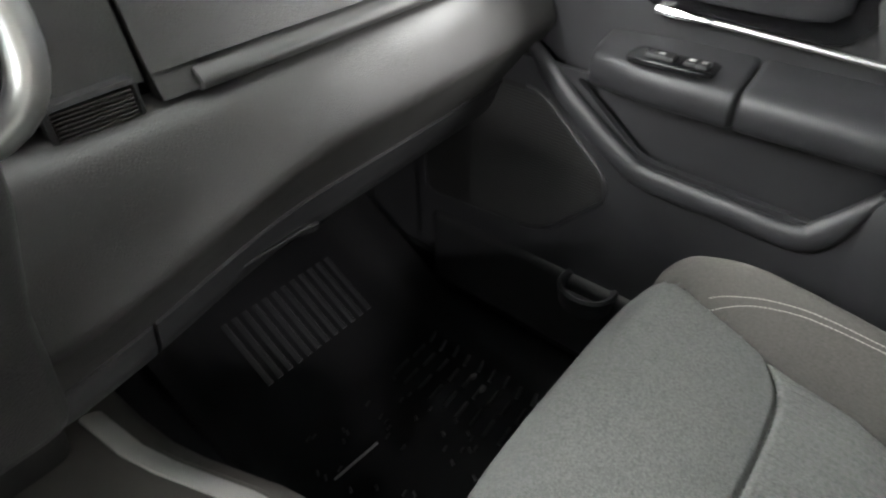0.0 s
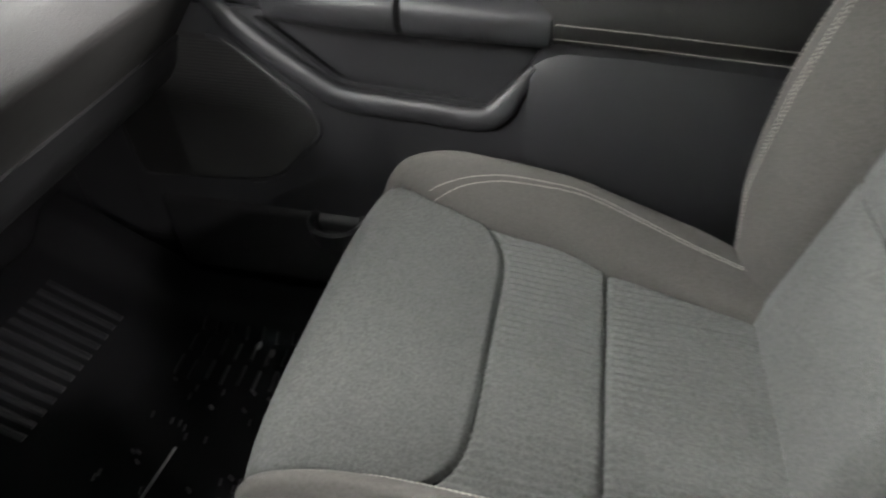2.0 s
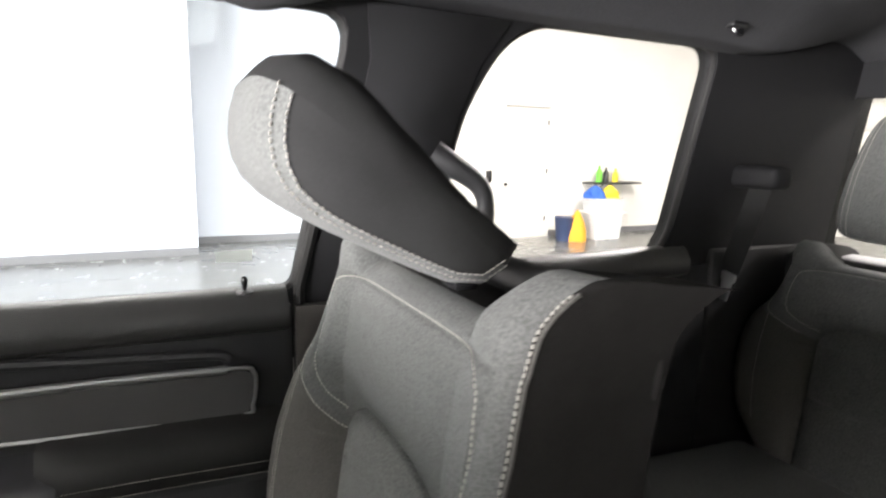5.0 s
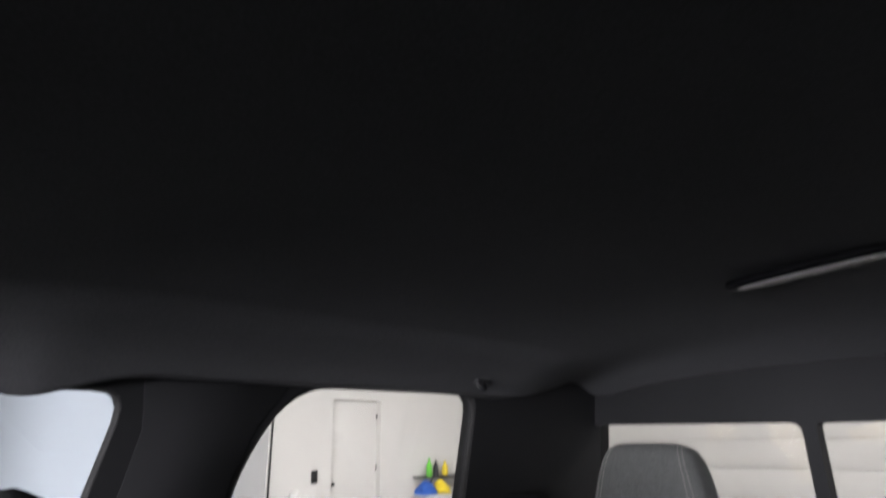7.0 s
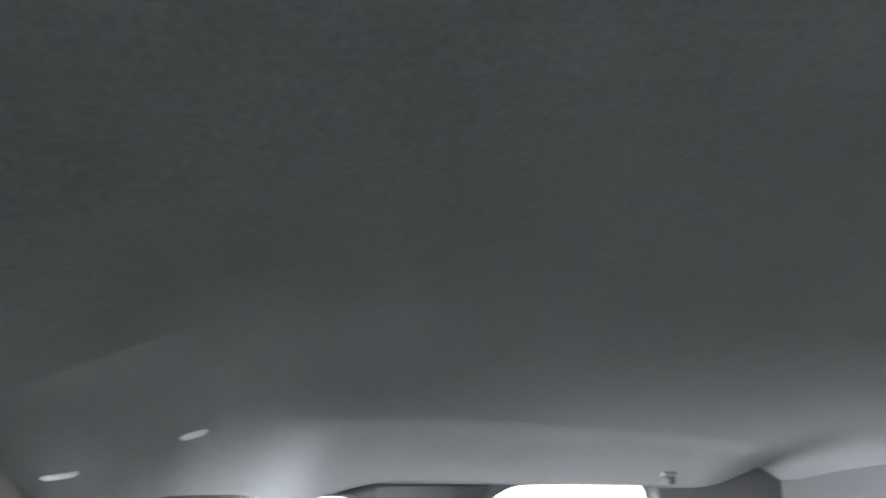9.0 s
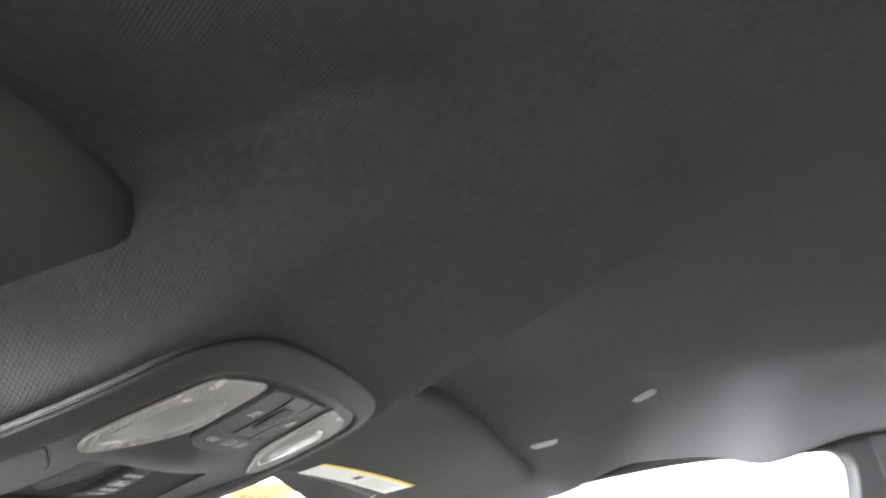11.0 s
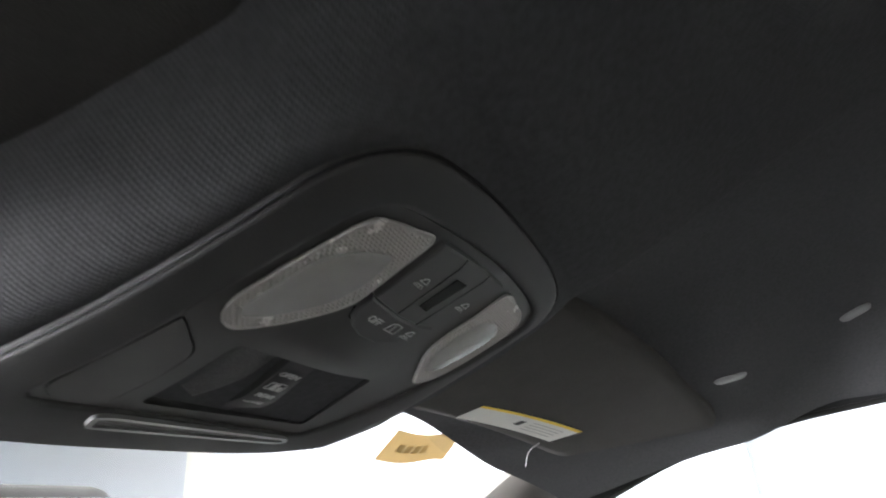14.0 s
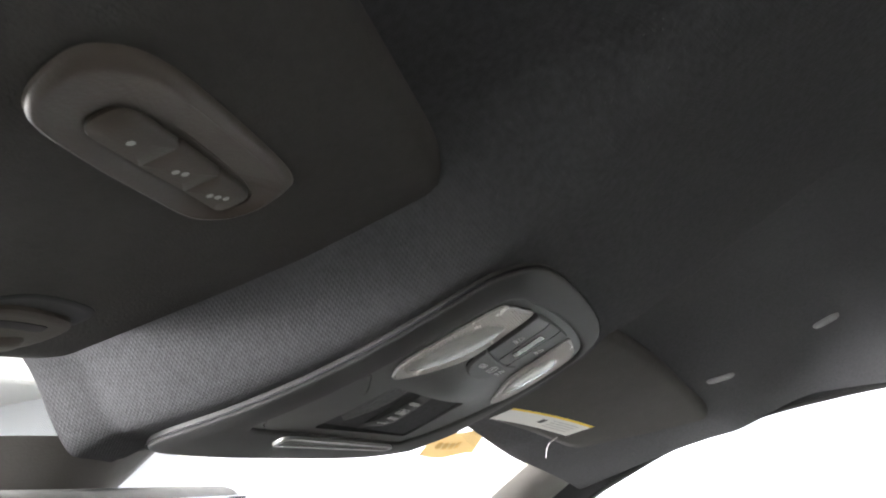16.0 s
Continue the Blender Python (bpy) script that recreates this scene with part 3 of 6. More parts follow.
# map lamp switch block
block_line = [(-0.0619, -0.0108), (-0.0421, -0.0137), (-0.0201, -0.0162), (-0.0009, -0.0172), (-0.0035, 0.0030), (-0.0057, 0.0218), (-0.0189, 0.0264), (-0.0350, 0.0277), (-0.0587, 0.0262), (-0.0605, 0.0070)]
pad_line = [(-0.0587, 0.0272), (-0.0570, 0.0368), (-0.0530, 0.0422), (-0.0462, 0.0460), (-0.0373, 0.0480), (-0.0249, 0.0472), (-0.0144, 0.0418), (-0.0084, 0.0335), (-0.0055, 0.0230), (-0.0189, 0.0274), (-0.0350, 0.0287)]
sw = part("switch_block", loft([lay(inset(block_line, e), w) for e, w in ((0.0, 0.001), (0.0, -0.0038), (0.0008, -0.0044))]), SMOOTH, con, "map lamp rocker switches", 30)
part("slot", loft([lay([(-0.0339, -0.0040), (-0.0247, -0.0052), (-0.0257, 0.0174), (-0.0332, 0.0173)], w) for w in (-0.0042, -0.0047)]), GLOSS, sw, "narrow dark sensor slot", 0)
for line in (((-0.0425, -0.0134), (-0.0403, -0.0079), (-0.0376, 0.0268)), ((-0.0197, -0.0161), (-0.0184, -0.0123), (-0.0195, 0.0262))):
    part("seam", tube(lay(line, -0.0043), 0.0004, 5), GLOSS, sw)
sw2 = part("button_pad", loft([lay(inset(pad_line, e), w) for e, w in ((0.0, 0.001), (0.0, -0.0034), (0.0010, -0.0042))]), SMOOTH, con, "rounded dome lamp button pad", 30)
part("pad_seam", tube(lay(inset(pad_line, -0.0004)[1:9], -0.0014), 0.0006, 5), GLOSS, con)
part("print", text_bm("OFF", 0.0060, below(-0.0428, 0.0362, -0.0044)), MARK, sw2, "white printed word")


def icon_door(u, v, z, k=1.0):
    bm = tube([Vector((u + k * a, v + k * b, z)) for a, b in ((-0.004, -0.002), (-0.002, -0.0035), (0.003, -0.0035), (0.0045, -0.001), (0.0045, 0.003), (-0.004, 0.003), (-0.004, -0.002))], 0.00028, 4)
    return join(bm, tube([Vector((u - 0.001 * k, v - 0.0032 * k, z)), Vector((u + 0.0005 * k, v + 0.003 * k, z))], 0.00028, 4))


def icon_lamp(u, v, z, k=1.0):
    bm = tube([Vector((u + k * a, v + k * b, z)) for a, b in ((-0.003, 0), (-0.001, -0.003), (0.001, -0.003), (0.003, 0), (-0.003, 0))], 0.00028, 4)
    for a in (-0.003, -0.001, 0.001, 0.003):
        bm = join(bm, tube([Vector((u + k * a * 0.7, v + 0.0012 * k, z)), Vector((u + k * a * 1.3, v + 0.0034 * k, z))], 0.00025, 4))
    return bm


part("door_mark", icon_door(-0.0278, 0.0347, face_z(-0.0278, 0.0347) - 0.0044), MARK, sw2, "white door pictogram")
for where, on in (((-0.0143, 0.0334), sw2), ((-0.0484, 0.0074), sw), ((-0.0091, 0.0037), sw)):
    part("lamp_mark", icon_lamp(*where, face_z(*where) - (0.0044 if on is sw2 else 0.0047)), MARK, on, "white lamp pictogram")
# sliding window switch in its hollow
HEX = material("textured_insert", (0.020, 0.020, 0.021), 0.45, vary=0.1, scale=60, bump=1.0, bump_scale=700, kind="cells")
hc = (-0.020, 0.110)
hollow = part("switch_hollow", loft([lay(swin_hole, -0.0008), lay(swin_hole, 0.0004), lay(grown(swin_hole, hc, 0.985), 0.0030), lay(grown(swin_hole, hc, 0.95), 0.0062), lay(grown(swin_hole, hc, 0.02), 0.0064)], cap=False), ROCK, con, "dark sunken switch hollow")


def along(q):
    """Middle line of the rocker, over q from its rear to its front end."""
    return -0.0330 + 0.37 * (q - 0.0810)


ROCKER = [(-1.0, 0.0060), (-0.92, -0.0004), (-0.80, -0.0014), (0.80, -0.0014), (0.92, -0.0004), (1.0, 0.0060)]
rk = part("rocker", extrude_profile(ROCKER, span(0.0790, 0.1400, 14), lambda p, q: Vector((along(q) + p[0] * lerp_table([(0.08, 0.0095), (0.14, 0.0130)], q), q - 0.1 * p[0] * 0.0110, face_z(along(q), q) + p[1] + 0.0035 * step(0.115, 0.138, q)))), ROCK, con, "black sliding window rocker switch")
for lo, hi in (((-0.0720, -0.0445), (-0.0600, -0.0280)), ((-0.0205, 0.0085), (0.0050, 0.0300))):
    part("finger_ramp", extrude_profile([0.0, 0.12, 0.5, 0.88, 1.0], span(0, 1, 10), lambda p, t: Vector((lo[0] + (lo[1] - lo[0]) * p + (hi[0] - lo[0] + (hi[1] - hi[0] - lo[1] + lo[0]) * p) * t, 0.0845 + 0.056 * t - 0.012 * (lo[0] + 0.06 + 0.025 * p), face_z(-0.02, 0.085 + 0.055 * t) + 0.0018 + 0.0036 * (2 * p - 1) ** 4 + 0.002 * t * t))), HEX, hollow, "ramp with a fine honeycomb texture")
part("print", text_bm("OPEN", 0.0056, below(-0.0308, 0.0916, -0.0018)), MARK, rk, "white printed word")
part("print", text_bm("REAR", 0.0056, below(-0.0228, 0.1125, -0.0018)), MARK, rk, "white printed word")
part("print", text_bm("CLOSE", 0.0046, below(-0.0205, 0.1215, -0.0008)), MARK, rk, "white printed word")
ic = tube([Vector((a, b, 0)) for a, b in ((-0.0060, -0.0026), (0.0040, -0.0034), (0.0060, -0.0008), (0.0060, 0.0034), (-0.0060, 0.0034), (-0.0060, -0.0026))], 0.0003, 4)
ic = join(ic, rbox(-0.0030, 0.0005, -0.0022, 0.0026, -0.0003, 0.0001, 0))
ic = join(ic, rbox(0.0020, 0.0044, -0.0004, 0.0028, -0.0003, 0.0001, 0))
part("window_mark", moved(ic, Matrix.Translation((-0.0266, 0.1025, face_z(-0.0266, 0.1025) - 0.0017))), MARK, rk, "white cab window pictogram")
# microphone strip
stripL = rounded([(-0.0700, 0.1775), (-0.0760, 0.1640), (-0.0700, 0.1595), (0.0386, 0.1452), (0.0440, 0.1490), (0.0400, 0.1548)], 0.004, 5)
stripI = inset(stripL, 0.0028)
MESH = material("perforated_grille", (0.20, 0.20, 0.20), 0.5, metal=0.3, vary=0.2, scale=120, bump=1.0, bump_scale=1500, kind="cells")
st = part("microphone_strip", plate(stripL, [stripI], flip(-0.0030), 0.0022), SATIN, con, "satin silver strip frame", 30)
part("grille", plate(stripI, [], flip(-0.0032), 0.0008), MESH, st, "fine perforated grille", 0)
holes = []
for i in range(64):
    for j in range(12):
        u, v = -0.072 + 0.0018 * i + 0.0009 * (j % 2), 0.145 + 0.0030 * j
        if inside(inset(stripI, 0.0012), u, v):
            holes.append((u, v))
hv, hf = [], []
for u, v in holes:
    b, z = len(hv), face_z(u, v) - 0.0042
    hv += [(u - 0.0006, v, z), (u, v - 0.0009, z), (u + 0.0006, v, z), (u, v + 0.0009, z)]
    hf.append((b, b + 1, b + 2, b + 3))
tagged(part("perforations", faces_bm(hv, hf), ROCK, st, "dark round perforations", 0), kind="stuff")
# sunglasses bin lid
part("storage_lid", plate(inset(lid_line, 0.0008), [], lambda u, v, w: Vector((u, v, face_z(u, v) - 0.0012 + w)), 0.003), SMOOTH, con, "closed sunglasses bin lid", 30)


# ---------------------------------------------------------------- sun visors
def visor_under(x, y):
    """Underside of a folded visor."""
    x = abs(x)
    return base_roof(y) - 0.0742 * (x / 0.615) ** 3 - 0.05 * min(1.0, max(0.0, (x - 0.15) / 0.45)) - 0.002


def visor_place(s):
    """u 0 to 1 from the inboard end outwards, v 0 to 1 from the rear edge to the front."""
    def at(u, v, w):
        if s > 0:
            x = 0.175 + 0.475 * u - 0.09 * u * v
            y = 0.345 - 0.150 * u + (0.215 + 0.005 * u) * v
            return Vector((x, y, visor_under(x, y) + 0.010 + w))
        x = 0.143 + 0.507 * u - 0.06 * u * v + 0.052 * v
        y = 0.343 - 0.060 * u + 0.200 * v
        return Vector((-x, y, visor_under(x, y) - 0.010 + w))
    return at


def densify(loop, most):
    """Adds points along the straight runs of a closed line."""
    out = []
    for a, b in zip(loop, loop[1:] + loop[:1]):
        a, b = Vector((a[0], a[1])), Vector((b[0], b[1]))
        n = max(1, int((b - a).length / most))
        out += [a + (b - a) * k / n for k in range(n)]
    return out


vis_outline = densify(list(rounded([(0.0, 0.0, 0.12), (0.0, 1.0, 0.05), (1.0, 1.0, 0.08), (1.0, 0.0, 0.12)], 0.1, 7)), 0.03)


def visor(s, label):
    at = visor_place(s)
    vz = thing("sun_visor", label, "sun visor", group="sun visors")
    rings = []
    for k, w in ((0.975, 0.010), (1.0, 0.005), (1.0, -0.003), (0.985, -0.008), (0.95, -0.010)):
        rings.append([at(0.5 + (p[0] - 0.5) * (1 - (1 - k) * 0.6), 0.5 + (p[1] - 0.5) * k, w) for p in vis_outline])
    inner = [[at(0.5 + (p[0] - 0.5) * k, 0.5 + (p[1] - 0.5) * k, -0.010) for p in vis_outline] for k in (0.88, 0.8, 0.7, 0.6, 0.5, 0.4, 0.3, 0.2, 0.1)]
    part("visor_panel", loft(rings + inner), SLATE, vz)
    rod = [at(u, 0.93, 0.004) for u in span(-0.06, 1.05, 24)]
    part("pivot_rod", tube(rod, 0.004, 8), PLASTIC, vz)
    return vz, at


SLATE = material("visor_cloth", (0.072, 0.069, 0.066), 0.95, vary=0.12, scale=260, bump=0.35, bump_scale=900, spec=0.1)
pv, pat = visor(1, "dark cloth sun visor folded up, with a warning label")


def patch(at, u0, u1, v0, v1, w, mat, name, parent, label=""):
    return part(name, grid_parts(span(u0, u1, 24), span(v0, v1, 6), lambda u, v: at(u, v, w), lambda a, b: 0)[0], mat, parent, label)


def lab_at(a, b, w):
    """a along the label, b across it from the yellow band."""
    return pat(0.46 + 0.365 * a + 0.015 * b, 0.80 - 0.12 * a + 0.165 * b + 0.04 * a * b, w)


FAINT = material("faint_ink", (0.45, 0.44, 0.43), 0.7)
lab = patch(lab_at, 0.0, 1.0, 0.14, 1.0, -0.0108, PAPER, "warning_label", pv, "white and yellow airbag warning label")
patch(lab_at, 0.0, 1.0, 0.0, 0.14, -0.0108, YELLOW, "label_band", lab, "yellow band")
patch(lab_at, 0.46, 0.52, 0.35, 0.65, -0.0112, INK, "label_mark", lab, "small dark mark")
for b in (0.3, 0.45, 0.6, 0.75):
    patch(lab_at, 0.58, 0.90, b, b + 0.05, -0.0112, FAINT, "label_bars", lab)
part("cord", tube(smooth_line([pat(0.83, 0.93, -0.0112), pat(0.835, 1.0, -0.018), pat(0.85, 1.04, -0.032)], 5), 0.0006, 5), FAINT, pv, "thin tag cord")
dv, dat = visor(-1, "dark cloth sun visor folded up, with a button module")
# garage door remote in the driver's visor
BROWN = material("remote_plastic", (0.078, 0.064, 0.053), 0.42, vary=0.08, scale=60, bump=0.15, bump_scale=900)
def low_visor(x, y, h):
    """A place h below the underside of the driver's visor."""
    return Vector((x, y, visor_under(x, y) - 0.02 - h))


rem_line = around([(-0.3240, 0.3919), (-0.3286, 0.3750), (-0.3231, 0.3666), (-0.3095, 0.3642), (-0.2804, 0.3686), (-0.2416, 0.3767), (-0.2330, 0.3844), (-0.2343, 0.3997), (-0.2478, 0.4114), (-0.2736, 0.4076), (-0.3044, 0.4001)], 0)
pad_ring = around([(-0.3095, 0.3912), (-0.3099, 0.3827), (-0.3018, 0.3799), (-0.2864, 0.3804), (-0.2521, 0.3884), (-0.2421, 0.3945), (-0.2447, 0.4025), (-0.2590, 0.4029), (-0.2822, 0.3995), (-0.2993, 0.3951)], 0)


def to_pad(q):
    """Blends the module's outline into the outline of its button field."""
    a, b = rem_line, pad_ring
    c = Vector((-0.2770, 0.3911))
    ring = []
    for p in a:
        ang = math.atan2(p.y - c.y, p.x - c.x)
        near = min(b, key=lambda r: abs(math.remainder(math.atan2(r.y - c.y, r.x - c.x) - ang, 2 * math.pi)))
        ring.append(p + (near - p) * q)
    return ring


home = part("remote_module", loft([[low_visor(p.x, p.y, h) for p in to_pad(q)] for q, h in ((0.0, -0.004), (0.0, 0.0012), (0.05, 0.0026), (0.14, 0.0036), (0.22, 0.0038), (0.30, 0.0030), (0.90, 0.0022), (1.0, 0.0008))]), BROWN, dv, "dark brown plastic remote control module", 50)
axis = (Vector((-0.2421, 0.3992)) - Vector((-0.3099, 0.3861))).normalized()
side = Vector((-axis.y, axis.x))
for k, mid in enumerate((Vector((-0.2980, 0.3879)), Vector((-0.2762, 0.3920)), Vector((-0.2549, 0.3963)))):
    half = (0.0128, 0.0118, 0.0118)[k]
    ring = rounded([(-half, -0.0072, 0.005 if k == 0 else 0.001), (-half, 0.0060, 0.006 if k == 0 else 0.001), (half, 0.0062, 0.005 if k == 2 else 0.001), (half, -0.0066, 0.006 if k == 2 else 0.001)], 0.002, 4)
    place = lambda u, v, h: low_visor(*(mid + axis * u + side * v), h)
    b = part("button", loft([[place(p.x * e, p.y * e, h) for p in ring] for e, h in ((1.0, 0.0004), (1.0, 0.0026), (0.93, 0.0033), (0.4, 0.0036))]), BROWN, home, "dark push button", 50)
    for q in range(k + 1):
        part("dot", faces_bm([place(-0.0015 * k + 0.0030 * q + 0.0012 * math.cos(a), -0.0012 * (q - k / 2) + 0.0012 * math.sin(a), 0.0041) for a in (math.pi * j / 5 for j in range(10))], [range(10)]), MARK, b, "pale button dot")
# visor clip
vc = thing("visor_clip", "dark brown plastic retaining clip at the visor's end", "clip")
clip_flat = lambda line, hs: loft([[low_visor(p.x, p.y, h) for p in inset(line, d)] for d, h in hs])
part("clip_pocket", clip_flat(around([(-0.2827, 0.4913), (-0.2724, 0.4840), (-0.2647, 0.4812), (-0.2558, 0.4779), (-0.2412, 0.4795), (-0.2252, 0.4852), (-0.2199, 0.4936), (-0.2224, 0.5023), (-0.2271, 0.5154), (-0.2358, 0.5225), (-0.2556, 0.5253), (-0.2769, 0.5165)], 0), ((0.0, -0.004), (0.0, 0.0002), (0.0012, 0.0008), (0.003, 0.0004))), ROCK, vc, "black clip pocket")
bar = part("clip_bar", clip_flat(around([(-0.2742, 0.4949), (-0.2611, 0.4870), (-0.2511, 0.4868), (-0.2370, 0.4905), (-0.2276, 0.4945), (-0.2230, 0.5023), (-0.2275, 0.5149), (-0.2366, 0.5209), (-0.2555, 0.5229), (-0.2726, 0.5133)], 0), ((0.0, -0.002), (0.0, 0.0022), (0.0012, 0.0030), (0.003, 0.0032))), BROWN, vc, "brown plastic clip bar")
part("slot", clip_flat(around([(-0.2725, 0.4991), (-0.2567, 0.4931), (-0.2373, 0.4960), (-0.2347, 0.4986), (-0.2366, 0.5011), (-0.2535, 0.4988), (-0.2700, 0.5050)], 0), ((0.0, 0.0024), (0.0, 0.0036), (0.0008, 0.0037))), ROCK, bar, "dark slot")
part("tab", clip_flat(around([(-0.2683, 0.5084), (-0.2467, 0.5072), (-0.2390, 0.5066), (-0.2348, 0.5101), (-0.2383, 0.5167), (-0.2598, 0.5178)], 0), ((0.0, 0.0024), (0.0, 0.0040), (0.0015, 0.0056), (0.003, 0.0060))), BROWN, bar, "small raised tab")
# interior mirror and its housing on the windscreen
mir = thing("rear_view_mirror", "black framed rear view mirror on the windscreen", "mirror")
part("housing", moved(rbox(-0.135, 0.135, -0.02, 0.02, -0.034, 0.034, 0.016, 4), pose(-0.072, 0.62, 1.286, 8, 0, 14)), PLASTIC, mir)
part("mirror_glass", moved(rbox(-0.126, 0.126, -0.0225, -0.0205, -0.028, 0.028, 0.0005, 1), pose(-0.072, 0.62, 1.286, 8, 0, 14)), CHROME, mir, "silvered glass")
cover = thing("sensor_cover", "grey-brown plastic sensor cover on the windscreen", "sensor cover")
part("cover", loft([[Vector((-0.10 + a * k, 0.645 + 0.10 * t + b * k * 0.6, 1.352 - 0.075 * t + b * 0.02)) for a, b in ((math.cos(q) * 0.062, math.sin(q) * 0.05) for q in (2 * math.pi * i / 18 for i in range(18)))] for t, k in ((0, 1.15), (0.3, 1.1), (0.7, 1.0), (1.0, 0.75))]), PILLAR, cover)
part("arm", tube([(-0.09, 0.66, 1.31), (-0.08, 0.625, 1.27)], 0.013, 10), PLASTIC, cover)
# paper tag hanging from the windscreen header
tg = thing("paper_tag", "yellow manila paper tag taped at the windscreen header", "tag")
part("tag_sheet", solid(grid_parts(span(0.385, 0.52, 8), span(0, 1, 4), lambda u, v: Vector((u - 0.02 * v, header(u) + 0.03 + 0.024 * v, 1.374 - 0.032 * v + 0.003 * math.sin(u * 40))), lambda a, b: 0)[0], 0.0006), MANILA, tg)
for k in range(4):
    part("ink_bars", solid(grid_parts(span(0.405 + 0.016 * k, 0.415 + 0.016 * k, 2), span(0.4, 0.66, 2), lambda u, v: Vector((u - 0.02 * v, header(u) + 0.0285 + 0.024 * v, 1.3735 - 0.032 * v + 0.003 * math.sin(u * 40))), lambda a, b: 0)[0], 0.0003), material("faded_ink", (0.50, 0.36, 0.16), 0.8), tg)


# grab handle screw caps, coat hook, dome lamp
def capsule(name, label, cat, a, b, r, mat, group=""):
    a, b = Vector(a), Vector(b)
    d = (b - a)
    line = [a + d * t for t in (0, 0.06, 0.2, 0.5, 0.8, 0.94, 1)]
    return whole(name, tube(line, [r * k for k in (0.25, 0.7, 1, 1, 1, 0.7, 0.25)], 10), mat, label, cat, group=group)


CAPM = material("cap_plastic", (0.17, 0.17, 0.17), 0.5, vary=0.06)
for xa, ya, xb, yb in ((0.548, 0.202, 0.556, 0.162), (0.560, 0.043, 0.546, 0.010)):
    capsule("screw_cap", "pale grey oval screw cap in the headliner", "cap", (xa, ya, roof(xa, ya) - 0.001), (xb, yb, roof(xb, yb) - 0.001), 0.0055, CAPM, "screw caps")
hk = thing("coat_hook", "small black plastic coat hook in the headliner", "hook", Matrix.Translation((0.632, -1.075, roof(0.632, -1.075) + 0.002)))
part("base", rbox(-0.012, 0.012, -0.022, 0.022, -0.008, 0.004, 0.005, 3), PLASTIC, hk)
part("hook", tube(smooth_line([(0, -0.012, -0.006), (-0.012, -0.004, -0.020), (-0.014, 0.010, -0.022), (-0.006, 0.018, -0.010)], 5), 0.004, 8), GLOSS, hk)
dm = thing("dome_lamp", "long clear rear dome lamp in a black frame", "lamp", Matrix.Translation((-0.10, -1.105, roof(-0.10, -1.105))) @ Matrix.Rotation(radians(-4), 4, "Z"))
dl = lambda w, h: [Vector((w * (abs(math.cos(a)) ** 0.45) * (1 if math.cos(a) > 0 else -1), h * math.sin(a))) for a in (2 * math.pi * k / 32 for k in range(32))]
part("frame", loft([lay(dl(0.140, 0.040), 0.006), lay(dl(0.140, 0.040), -0.004), lay(dl(0.134, 0.034), -0.009), lay(dl(0.122, 0.030), -0.008)], cap=False), GLOSS, dm, "black lamp frame")
part("lens", loft([lay(dl(0.122, 0.030), -0.007), lay(dl(0.114, 0.026), -0.0125), lay(dl(0.07, 0.014), -0.014)]), LENS, dm, "clear ribbed lens")
part("ribs", join(join(None, tube([(-0.10, -0.006, -0.0138), (0.10, -0.006, -0.0138)], 0.0012, 5)), tube([(-0.10, 0.006, -0.0138), (0.10, 0.006, -0.0138)], 0.0012, 5)), LENS, dm)


# ---------------------------------------------------------------- seats
def groove(d, w=0.005, deep=0.006):
    return -deep * math.exp(-(d / w) ** 2)


AIN = [(-0.26, 0.100), (-0.2, 0.117), (-0.12, 0.135), (0.0, 0.165), (0.075, 0.192), (0.177, 0.202), (0.262, 0.216), (0.30, 0.226), (0.345, 0.236), (0.40, 0.238)]
CZ = [(-0.26, 0.388), (-0.1, 0.395), (0.0, 0.402), (0.14, 0.418), (0.25, 0.446), (0.31, 0.458), (0.36, 0.456)]
HB = [(-0.26, 0.015), (-0.19, 0.030), (-0.046, 0.072), (0.06, 0.100), (0.14, 0.105), (0.235, 0.092), (0.30, 0.062), (0.35, 0.026)]


def smooth_table(t, x, h=0.02):
    return (lerp_table(t, x - h) + lerp_table(t, x) + lerp_table(t, x + h)) / 3


def cushion_seam(a):
    return 0.138 + 0.052 * (abs(a) / 0.205) ** 7


def cushion_front(a):
    return 0.362 - 0.022 * (abs(a) / 0.25) ** 4


